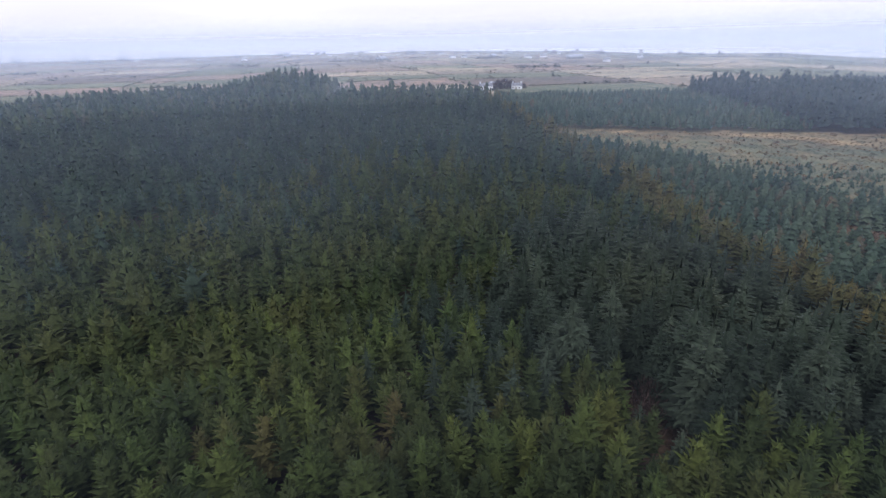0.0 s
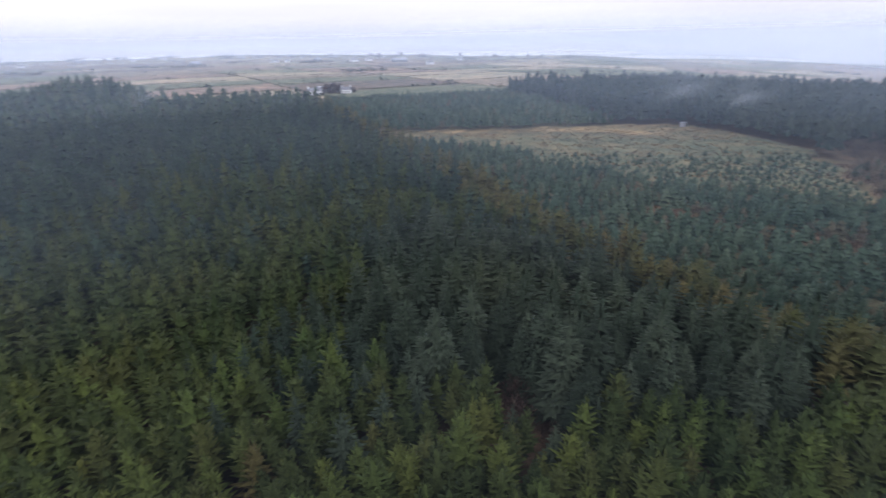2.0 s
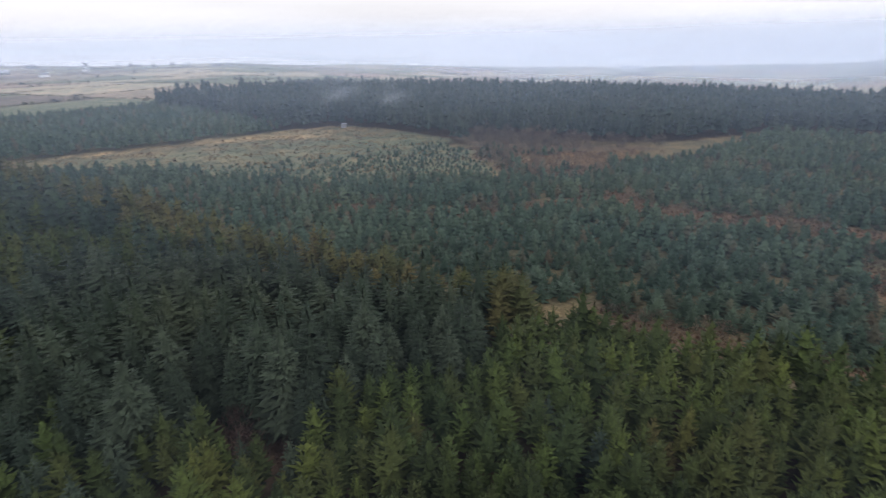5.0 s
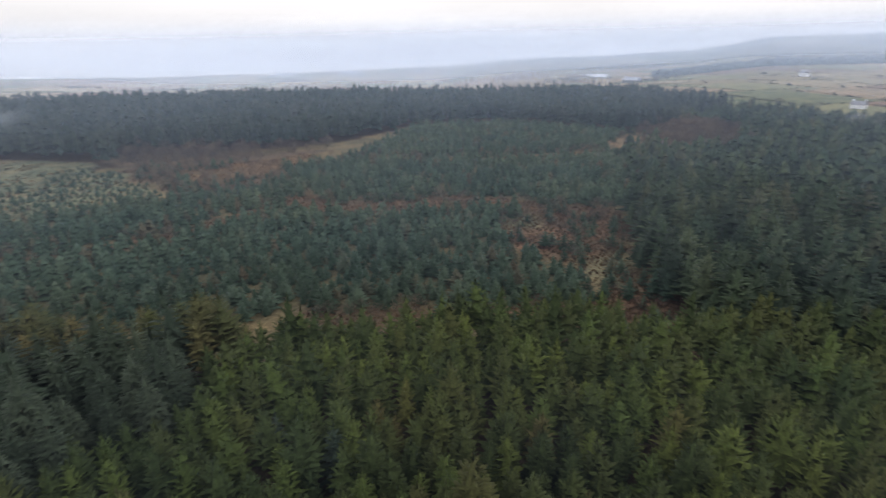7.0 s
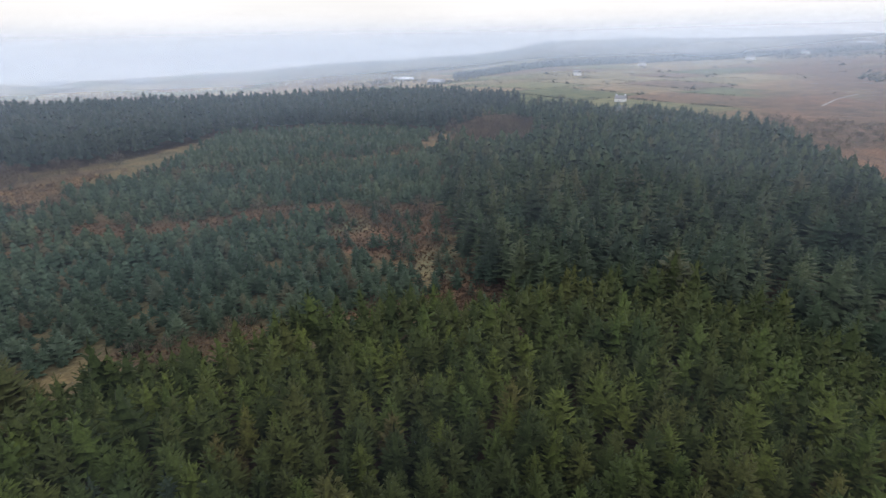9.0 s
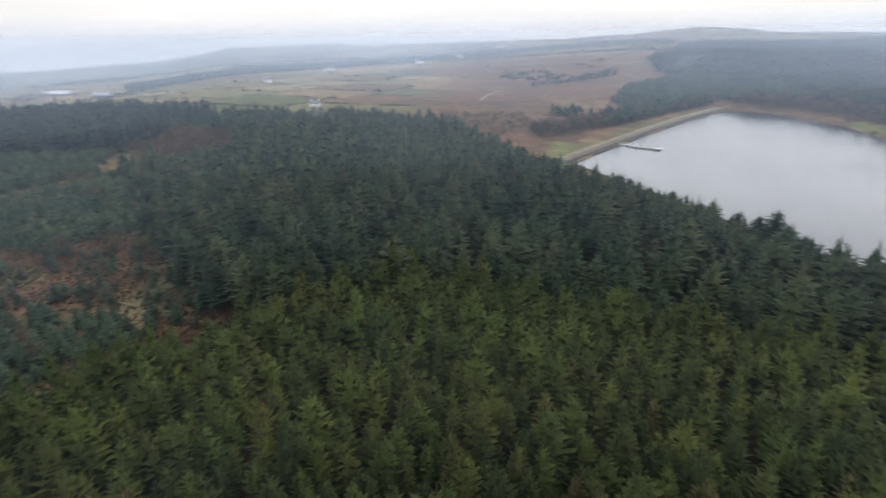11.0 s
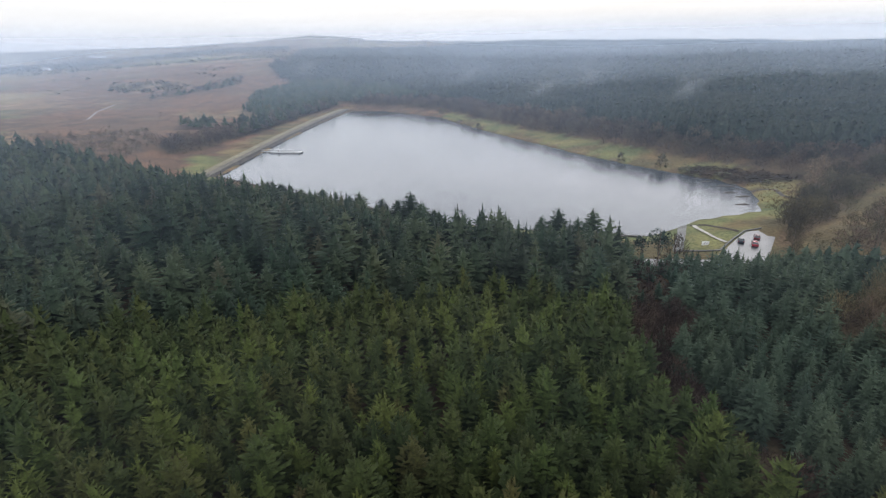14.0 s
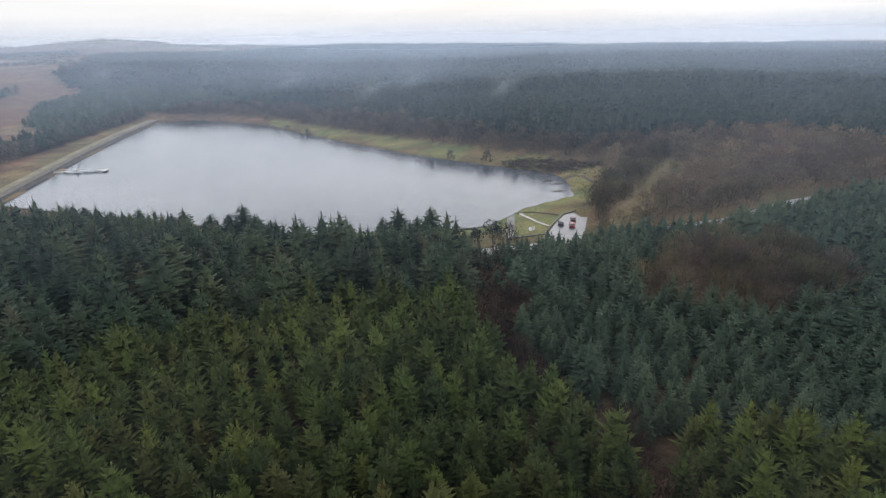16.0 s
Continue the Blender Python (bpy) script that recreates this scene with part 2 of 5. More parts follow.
# ---- the lie of the land ----
WATER_Z, SEA_Z = 0.0, -76.0
LAKE = [(152, -246), (158, -300), (163, -355), (168, -440), (168, -515), (150, -522), (133, -520), (71, -476), (26, -399), (-38, -308),
        (-68, -276), (-90, -255), (-99, -238), (-95, -220), (-92, -206), (-66, -193), (-56, -182), (-40, -171), (0, -174), (25, -180), (90, -212)]
AZ = np.array([-60, -30, 0, 30, 50, 60, 85, 92, 101, 109, 115, 135, 160, 185, 215, 250, 300])
Z500 = np.array([14, 16, 18, 17, 11, 8, 4, 3, 4, 6, 7, 9, 4, 10, 16, 14, 14])
Z1200 = np.array([17, 17, 18, 12, -20, -52, -62, -40, -26, -12, 2, 14, 36, 44, 37, 22, 17])
Z2800 = np.array([12, 13, 14, -20, -60, -73, -71, -40, -22, -8, 50, 50, 68, 50, 32, 20, 12])


def smooth(v, a, b):
    t = np.clip((v - a) / (b - a), 0, 1)
    return t * t * (3 - 2 * t)


def inside(poly, x, y):
    """Which of the points lie in the polygon."""
    hit = np.zeros(np.shape(x), bool)
    for (x1, y1), (x2, y2) in zip(poly, poly[1:] + poly[:1]):
        if y1 != y2:
            hit ^= ((y1 > y) != (y2 > y)) & (x < (x2 - x1) * (y - y1) / (y2 - y1) + x1)
    return hit


def rim_distance(poly, x, y, closed=True):
    """How far the points lie from the outline."""
    best = np.full(np.shape(x), 1e9)
    for (x1, y1), (x2, y2) in list(zip(poly, poly[1:] + poly[:1]))[: None if closed else -1]:
        dx, dy = x2 - x1, y2 - y1
        t = np.clip(((x - x1) * dx + (y - y1) * dy) / (dx * dx + dy * dy), 0, 1)
        best = np.minimum(best, np.hypot(x - x1 - t * dx, y - y1 - t * dy))
    return best


def waves(x, y, size, seed=0.0):
    """A cheap smooth unevenness between -1 and 1."""
    u, v = x / size + seed * 1.7, y / size - seed * 2.3
    return (np.sin(u * 1.9 + 1.3 * np.sin(v * 1.1)) + np.sin(v * 2.3 + 1.7 * np.sin(u * 0.8)) + np.sin((u + v) * 1.3)) / 3


ROAD = [(40, -158), (-4, -152), (-34, -141), (-60, -143), (-90, -146), (-117, -146), (-152, -157), (-200, -163), (-300, -168)]
DAM = [(158, -236), (164, -300), (169, -355), (174, -440), (174, -522)]


def height(x, y):
    x, y = np.asarray(x, float), np.asarray(y, float)
    d, az = np.hypot(x, y), np.degrees(np.arctan2(x, y))
    az = np.where(az < -60, az + 360, az)
    near = 10 + 2.5 * (1 - smooth(d, 55, 105)) + 9 * smooth(y, 120, 420) - 1.5 * smooth(x, 90, 220) + 1.0 * waves(x, y, 60)
    z5, z12, z28 = (np.interp(az, AZ, z) for z in (Z500, Z1200, Z2800))
    z = near + (z5 - near) * smooth(d, 220, 520)
    z = z + (z12 - z5) * smooth(d, 520, 1250)
    z = z + (z28 - z12) * smooth(d, 1200, 2800)
    z = z + (2 + 5 * smooth(d, 900, 2500)) * waves(x, y, 260, 3) * smooth(d, 500, 900)
    z = z - 90 * smooth(d, 2900, 4700)
    z = z + 11 * np.exp(-(((x + 118) / 38) ** 2 + ((y - 470) / 48) ** 2))
    z = z + 26 * np.exp(-(((x - 940) / 240) ** 2 + ((y + 2320) / 300) ** 2))
    # the bowl of the lake, its banks, and the dam along its east side
    rim, wet = rim_distance(LAKE, x, y), inside(LAKE, x, y)
    z = np.where(wet, -np.minimum(rim * 0.12, 3.0) - 0.1, 0.5 + (z - 0.5) * smooth(rim, 0, 75) ** 0.9 + 0.9 * smooth(rim, 0, 6))
    road = rim_distance(ROAD, x, y, False)
    z = np.where(wet, z, z + (3.4 + 0.035 * np.maximum(-60 - x, 0) - z) * (1 - smooth(road, 5, 26)))
    z = np.where(wet, z, z + (3.0 - z) * (1 - smooth(np.hypot(x + 68, y + 158), 12, 24)))
    dam = rim_distance(DAM, x, y, False)
    z = np.where(wet, z, np.maximum(z, 1.0 - 0.25 * np.maximum(dam - 5, 0)))
    return z


# ---- ground cover by area; later outlines lie over earlier ones ----
PINES = [(-330, 330), (-300, 395), (-235, 490), (-160, 505), (-92, 505), (-72, 440), (0, 425), (35, 400), (37, 355), (55, 265), (65, 188), (66, 140), (72, 105), (79, 82), (80, 62),
         (76, 42), (80, 20), (85, 0), (84, -17), (86, -33), (84, -54), (79, -64), (60, -70), (40, -79), (25, -87), (12, -91), (-20, -91),
         (-21, -64), (-25, -52), (-30, -44), (-35, -20), (-60, 10), (-200, 80), (-330, 200)]
EDGE_STRIP = [(37, 355), (55, 265), (65, 188), (66, 140), (72, 105), (79, 82), (81, 62), (76, 40), (66, 44), (70, 62), (68, 84), (62, 103), (56, 140), (56, 188), (46, 265), (30, 355)]
SITKA_LOT = [(20, 60), (31, 52), (44, 47), (60, 43), (72, 49), (70, 64), (68, 84), (62, 103), (50, 121), (34, 137), (14, 116), (11, 80)]
SPRUCE_LOT = [(86, -33), (84, -54), (79, -64), (60, -70), (40, -79), (12, -91), (-20, -91), (-30, -118), (-36, -137), (-20, -146), (-2, -138), (20, -138), (29, -161), (80, -184), (112, -187),
              (150, -204), (182, -222), (258, -248), (350, -228), (430, -180), (330, -95), (245, -58), (180, -45), (112, -30)]
FAR_LOT = [(200, 440), (197, 275), (222, 182), (280, 152), (300, 92), (385, 50), (400, -20), (330, -95), (430, -180), (590, -130), (600, 150), (520, 350), (360, 470)]
NE_LOT = [(60, 296), (111, 282), (153, 280), (196, 278), (200, 440), (50, 445), (40, 360)]
CLEARING = [(64, 292), (111, 279), (153, 277), (198, 276), (228, 271), (240, 260), (243, 192), (220, 166), (190, 124), (150, 156), (132, 178), (118, 203), (109, 232), (84, 256), (64, 272)]
YOUNG_LOT = [(62, 264), (84, 254), (108, 230), (114, 200), (130, 174), (150, 152), (192, 118), (216, 86), (254, 86), (256, 72), (382, 47), (398, -20), (326, -92), (283, -60), (245, -50),
             (180, -43), (112, -28), (100, -16), (96, 10), (98, 44), (90, 66), (88, 84), (82, 105), (76, 140), (75, 190), (66, 262)]
SCRUB = [(222, 166), (190, 116), (186, 104), (216, 86), (254, 91), (280, 150)]
CORNER = [(84, -14), (87, -33), (104, -33), (113, -29), (104, -22), (99, -14), (95, 8), (88, 6)]
LANE_END = [(-19, -90), (-34, -99), (-37, -126), (-44, -139), (-30, -141), (-27, -118), (-20, -96)]
DAM_END = [(140, -222), (156, -226), (174, -252), (182, -282), (172, -284), (160, -256), (148, -240)]
SEAM = [(178, -40), (245, -47), (266, -52), (272, -68), (246, -62), (178, -48)]
FOOT = [(247, 190), (268, 186), (275, 146), (273, 111), (288, 86), (277, 84), (257, 104), (246, 130), (230, 160)]
ORANGE = [(206, 128), (231, 133), (258, 108), (273, 97), (263, 87), (235, 94), (211, 110)]
GREY_WOOD = [(360, -100), (350, -146), (300, -132), (262, -114), (252, -86), (277, -74), (322, -88)]
SADDLE = [(277, -56), (300, -62), (328, -76), (324, -90), (300, -82), (270, -72)]
BRACKEN = [(152, 2), (179, -14), (177, -42), (112, -29), (104, -24), (136, -4)]
GAP = [(181, -16), (189, 10), (180, 45), (189, 76), (177, 79), (165, 45), (175, 10), (166, -8)]
ROW_GAP = [(186, 74), (150, 96), (128, 120), (114, 146), (109, 144), (122, 116), (146, 91), (180, 69)]
GAP_FAR = [(256, 84), (258, 10), (280, -50), (270, -56), (249, 10), (248, 84)]
LANE = [(80, 34), (98, 40), (96, 12), (90, 10), (87, 24)]
WEST_LOT = [(-24, -88), (-33, -100), (-36, -126), (-60, -136), (-84, -138), (-89, -119), (-97, -115), (-115, -139), (-136, -138), (-170, -148), (-200, -110), (-160, -40), (-65, -20), (-34, -44), (-31, -60)]
STRIP = [(-20, -80), (-21, -93), (-28, -95), (-31, -87), (-27, -76), (-30, -66), (-28, -54), (-24, -54), (-23, -65)]
BIRCHES = [(-55, -89), (-65, -102), (-78, -109), (-93, -108), (-97, -98), (-105, -87), (-96, -79), (-76, -75), (-67, -83)]
BAND = [(-126, -226), (-150, -245), (-143, -220), (-102, -171), (-86, -153), (-77, -160), (-81, -171), (-98, -193)]
OPEN_VERGE = [(-80, -154), (-93, -163), (-120, -199), (-146, -224), (-150, -217), (-126, -191), (-108, -168), (-90, -151)]
TAN_STRIP = [(-150, -226), (-122, -199), (-93, -162), (-82, -153), (-79, -155), (-91, -167), (-120, -204), (-146, -230)]
INLET = [(-94, -246), (-99, -238), (-95, -220), (-92, -206), (-100, -206), (-110, -215), (-120, -230), (-116, -242), (-104, -244)]
HEATHER = [(-80, -266), (-90, -256), (-97, -244), (-108, -243), (-121, -240), (-114, -253), (-96, -268), (-84, -274)]
BROWN_WOOD = [(-84, -172), (-96, -196), (-113, -222), (-122, -246), (-150, -258), (-230, -245), (-250, -190), (-215, -160), (-152, -163), (-110, -152), (-92, -150)]
SHORE_WOOD = [(-122, -244), (-100, -271), (-86, -286), (-42, -338), (0, -392), (66, -490), (110, -530), (165, -540), (185, -560), (110, -554), (46, -506), (-8, -430), (-52, -360), (-80, -322), (-106, -290), (-136, -264), (-190, -252)]
MEADOW = [(71, -476), (26, -399), (-38, -308), (-68, -276), (-92, -253), (-120, -246), (-100, -271), (-86, -286), (-42, -338), (0, -392), (66, -490)]
PARK_GRASS = [(-46, -150), (-54, -180), (-66, -191), (-90, -207), (-100, -205), (-92, -190), (-76, -175), (-62, -160), (-58, -150)]
DAM_GRASS = [(150, -222), (158, -236), (178, -300), (190, -440), (180, -530), (168, -530), (166, -440), (160, -350), (150, -246)]
SOUTH_LOT = [(-230, -238), (-136, -262), (-105, -288), (-79, -320), (-51, -358), (-7, -428), (46, -504), (110, -552), (190, -560), (296, -692), (345, -770), (433, -927), (418, -1010), (470, -1150), (520, -1250), (590, -1500), (400, -1640), (-400, -1640), (-1100, -1100), (-1000, -300), (-420, -140), (-260, -160)]
EAST_POCKET = [(214, -350), (238, -350), (248, -370), (224, -376)]
LOBE = [(188, -440), (210, -424), (250, -470), (298, -592), (293, -690), (249, -734), (190, -640), (130, -560), (188, -556)]
CLEFT = [(-34, -48), (-28, -50), (-26, -34), (-33, -30)]
PINES_WEST = [(-35, -47), (-43, -46), (-56, -34), (-62, -8), (-34, -12), (-29, -36)]
WEST_BELT = [(-134, -138), (-152, -149), (-230, -174), (-420, -231), (-420, -200), (-230, -145), (-150, -130)]
VERGE = [(-58, -136), (-128, -140), (-150, -150), (-120, -142), (-76, -150)]
MOOR_BELT = [(388, -530), (378, -585), (360, -675), (385, -735), (402, -705), (386, -620), (396, -560)]
HEATH_SCRUB = [(196, -236), (262, -262), (310, -300), (250, -335), (214, -292)]
HOLLOW = [(23, 63), (31, 58), (30, 52), (24, 53)]
HILL_CLEAR = [(-96, -1280), (-226, -1219), (-275, -1486), (-113, -1511)]
HILL_STRIP = [(114, -1274), (4, -1190), (5, -1270), (110, -1370)]
HILL_YOUNG = [(175, -577), (197, -679), (166, -689), (107, -586), (109, -566)]
BANK_TREES = [(192, -270), (212, -284), (206, -330), (202, -380), (202, -440), (197, -540), (184, -540), (188, -440), (186, -370), (186, -310)]

COVER = {
    "straw": (0.130, 0.088, 0.054), "foreshore": (0.030, 0.024, 0.018),
    "field": (0.150, 0.139, 0.071), "marsh": (0.125, 0.116, 0.060), "hill_floor": (0.030, 0.038, 0.030), "floor": (0.030, 0.022, 0.016), "young_floor": (0.050, 0.046, 0.029), "clearing": (0.098, 0.082, 0.053), "bracken": (0.075, 0.050, 0.036), "grass": (0.098, 0.106, 0.052), "pale_grass": (0.200, 0.170, 0.100), "moor": (0.082, 0.055, 0.043), "brown": (0.072, 0.055, 0.040),
}
AREAS = [("pines", PINES, "floor"), ("edge", EDGE_STRIP, "floor"), ("sitka", SITKA_LOT, "floor"), ("spruce", SPRUCE_LOT, "floor"), ("young", YOUNG_LOT, "young_floor"),
         ("far", FAR_LOT, "floor"), ("ne", NE_LOT, "young_floor"), ("clearing", CLEARING, "clearing"), ("scrub", SCRUB, "brown"), ("foot", FOOT, "brown"), ("orange", ORANGE, "straw"), ("grey_wood", GREY_WOOD, "brown"), ("orange", SADDLE, "straw"), ("bracken", BRACKEN, "bracken"),
         ("gap", GAP, "bracken"), ("gap", GAP_FAR, "clearing"), ("gap", ROW_GAP, "bracken"), ("young", SEAM, "young_floor"), ("lane", LANE, "bracken"), ("corner", CORNER, "bracken"), ("corner", LANE_END, "floor"), ("west", WEST_LOT, "floor"), ("strip", STRIP, "floor"), ("birches", BIRCHES, "brown"),
         ("south", SOUTH_LOT, "hill_floor"), ("hill_clear", HILL_CLEAR, "moor"), ("hill_clear", HILL_STRIP, "clearing"), ("lobe", HILL_YOUNG, "young_floor"), ("brown_wood", BROWN_WOOD, "brown"), ("shore_wood", SHORE_WOOD, "brown"), ("meadow", MEADOW, "grass"), ("band", BAND, "brown"), ("open", OPEN_VERGE, "clearing"), ("tan", TAN_STRIP, "clearing"), ("heather", HEATHER, "foreshore"), ("inlet", INLET, "marsh"), ("park", PARK_GRASS, "grass"),
         ("strip", CLEFT, "floor"), ("pines", PINES_WEST, "floor"), ("west", WEST_BELT, "floor"), ("verge", VERGE, "brown"), ("belt", MOOR_BELT, "brown"), ("heath", HEATH_SCRUB, "moor"), ("lobe", LOBE, "young_floor"), ("strip", HOLLOW, "brown"), ("dam", DAM_GRASS, "clearing"), ("dam_end", DAM_END, "grass"), ("pocket", EAST_POCKET, "floor"), ("bank", BANK_TREES, "brown")]


def area_of(x, y):
    """The number of the area at each point, -1 on open land."""
    got = np.full(np.shape(x), -1)
    for k, (_, poly, _) in enumerate(AREAS):
        got[inside(poly, x, y)] = k
    return got


def field_colours(x, y):
    """Open land: a patchwork of fields on the farmland, bracken moor to the south-east."""
    d, az = np.hypot(x, y), np.degrees(np.arctan2(x, y))
    az = np.where(az < -60, az + 360, az)
    turn = radians(14)
    u, v = x * np.cos(turn) + y * np.sin(turn) + 25 * waves(x, y, 200), -x * np.sin(turn) + y * np.cos(turn) + 25 * waves(x, y, 170, 2)
    wide = np.where(d < 1500, np.where(az < 60, 180.0, 130.0), np.where(az < 60, 250.0, 210.0))
    cell = np.floor(u / wide) * 57.0 + np.floor((v + 40 * np.mod(np.floor(u / wide), 2)) / (wide * 0.62)) * 131.0
    pick = np.mod(np.sin(cell) * 4375.5453, 1.0)
    tones = np.array([(0.165, 0.138, 0.106), (0.100, 0.110, 0.074), (0.185, 0.140, 0.116), (0.105, 0.086, 0.074), (0.132, 0.142, 0.100), (0.235, 0.205, 0.155)])
    col = tones[(pick * 5.999).astype(int)] * 0.85
    lush = np.array([(0.130, 0.112, 0.066), (0.078, 0.088, 0.048), (0.150, 0.116, 0.076), (0.105, 0.074, 0.054), (0.112, 0.114, 0.062), (0.165, 0.140, 0.092)])
    col = col + (lush[(pick * 5.999).astype(int)] * 0.88 - col) * smooth(az, 80, 100)[..., None]
    moor = smooth(az, 133, 140) * (1 - smooth(az, 168, 180)) * smooth(waves(x, y, 220, 5) + 0.8 - 0.6 * smooth(d, 700, 1500), 0.1, 0.5)
    moor = np.maximum(moor, smooth(az, 131, 138) * (1 - smooth(az, 165, 175)) * (1 - smooth(d, 560, 800)))
    col = col + (np.array(COVER["moor"]) - col) * moor[..., None]
    red, straw = smooth(waves(x, y, 46, 31) + 0.5 * waves(x, y, 17, 32), 0.0, 0.6), smooth(waves(x, y, 60, 33) + 0.6 * waves(x, y, 13, 34), 0.25, 0.8)
    col = col + (np.array((0.105, 0.062, 0.044)) - col) * (0.85 * moor * red)[..., None]
    col = col + (np.array((0.120, 0.098, 0.070)) - col) * (0.6 * moor * straw)[..., None]
    heath = smooth(az, 84, 96) * (1 - smooth(az, 150, 165)) * smooth(d, 1250, 1900) * (0.65 + 0.35 * waves(x, y, 160, 44))
    col = col + (np.array((0.060, 0.062, 0.052)) - col) * (0.85 * heath)[..., None]
    rough = (1 - smooth(d, 400, 520)) * (1 - moor)
    col = col + (np.array((0.072, 0.060, 0.036)) - col) * rough[..., None]
    return col


def grid_lines(reach):
    near = np.arange(-420, 421, 5.0)
    out, at, step = [], 420.0, 6.0
    while at < reach:
        step *= 1.085
        at += step
        out.append(at)
    out = np.array(out)
    return np.concatenate([-out[::-1], near, out])


def dress(shape, rough=0.28):
    """The triangles of a unit crown turned outwards, and soft normals that follow its mass, for needles have no flat faces."""
    v, t = shape
    r = np.hypot(v[:, 0], v[:, 1])
    n = np.stack([v[:, 0] / (r + 0.04), v[:, 1] / (r + 0.04), 0.4 + 0.55 * v[:, 2]], 1)
    n = n + rng.normal(0, rough, n.shape)
    n /= np.linalg.norm(n, axis=1, keepdims=True)
    face = np.cross(v[t[:, 1]] - v[t[:, 0]], v[t[:, 2]] - v[t[:, 0]])
    back = (face * n[t].mean(1)).sum(1) < 0
    return np.where(back[:, None], t[:, ::-1], t), n


def mesh_from(name, verts, tris, tint=None, cover=None, normals=None):
    """A mesh of triangles from arrays, with a value or a colour for each vertex."""
    me = bpy.data.meshes.new(name)
    nv, nt = len(verts), len(tris)
    me.vertices.add(nv)
    me.vertices.foreach_set("co", np.asarray(verts, np.float32).ravel())
    me.loops.add(nt * 3)
    me.loops.foreach_set("vertex_index", np.asarray(tris, np.int32).ravel())
    me.polygons.add(nt)
    me.polygons.foreach_set("loop_start", np.arange(0, nt * 3, 3, dtype=np.int32))
    me.update(calc_edges=True)
    if tint is not None:
        me.attributes.new("tint", "FLOAT", "POINT").data.foreach_set("value", np.asarray(tint, np.float32))
    if normals is not None:
        me.attributes.new("custom_normal", "FLOAT_VECTOR", "POINT").data.foreach_set("vector", np.asarray(normals, np.float32).ravel())
    if cover is not None:
        four = np.concatenate([cover, np.ones((nv, 1))], 1)
        me.attributes.new("cover", "FLOAT_COLOR", "POINT").data.foreach_set("color", four.astype(np.float32).ravel())
    return me


def sheet(xs, ys):
    gx, gy = np.meshgrid(xs, ys, indexing="ij")
    a = (np.arange(len(xs) - 1)[:, None] * len(ys) + np.arange(len(ys) - 1)).ravel()
    b = a + len(ys)
    return gx.ravel(), gy.ravel(), np.concatenate([np.stack([a, b, b + 1], 1), np.stack([a, b + 1, a + 1], 1)])


lines = grid_lines(4800)
gx, gy, tris = sheet(lines, lines)
gz = height(gx, gy)
wob_x, wob_y = gx + 3.5 * waves(gx, gy, 9, 1), gy + 3.5 * waves(gx, gy, 8, 4)
cover = field_colours(gx, gy)
where = area_of(wob_x, wob_y)
for k, (_, _, kind) in enumerate(AREAS):
    cover[where == k] = COVER[kind]
# patches of other growth inside the open areas
for k, (nm, _, _) in enumerate(AREAS):
    if nm == "clearing":
        # straw along the far side and in slanting bands, frosted grey-green towards the young trees
        here = where == k
        px, py = gx[here], gy[here]
        s = py + 0.30 * px + 9 * waves(px, py, 14, 51)
        frost = (1 - smooth(s, 286, 322)) * (0.6 + 0.4 * smooth(waves(px, py, 8, 52), -0.5, 0.3))
        straw = np.maximum(0.8 * smooth(np.sin(s / 7.0) + 0.5 * waves(px, py, 16, 53), 0.55, 1.1), smooth(s, 318, 336))
        cover[here] += (np.array((0.215, 0.165, 0.098)) - cover[here]) * (1.0 * straw)[:, None]
        cover[here] += (np.array((0.098, 0.080, 0.052)) - cover[here]) * np.clip(0.7 * smooth(waves(px, py, 22, 54), 0.2, 0.7) + 0.7 * smooth(px + 12 * waves(px, py, 13, 55), 178, 225), 0, 0.85)[:, None]
        cover[here] += (np.array((0.066, 0.078, 0.054)) - cover[here]) * (0.9 * frost)[:, None]
    if nm in ("meadow", "park", "dam", "bracken", "lane", "inlet"):
        here = where == k
        a, b2 = waves(gx, gy, 11, 21)[here], waves(gx, gy, 19, 22)[here]
        other = np.array((0.088, 0.094, 0.062) if nm in ("clearing", "bracken") else (0.125, 0.105, 0.056))
        cover[here] += (other - cover[here]) * ((0.75 if nm in ("clearing", "bracken") else 0.4) * smooth(a + 0.6 * b2, 0.0, 0.5))[:, None]
        cover[here] += (np.array((0.085, 0.058, 0.038)) - cover[here]) * (0.7 * smooth(b2 - 0.5 * a, 0.15, 0.6))[:, None]
shore = (rim_distance(LAKE, gx, gy) < 3) & (gz > -1)
cover[shore & (where < 0)] = COVER["brown"]
cover[(rim_distance(LAKE[13:], gx, gy, False) < 9) & (gz > 0) & (gx < 150)] = COVER["grass"]
ground = new("ground", mesh_from("ground", np.stack([gx, gy, gz], 1), tris, cover=cover))
ground.data.materials.append(m_ground)
ground.data.shade_smooth()
tagged(ground, "rolling moorland with forest floor, fields and bracken", "ground", kind="structure")

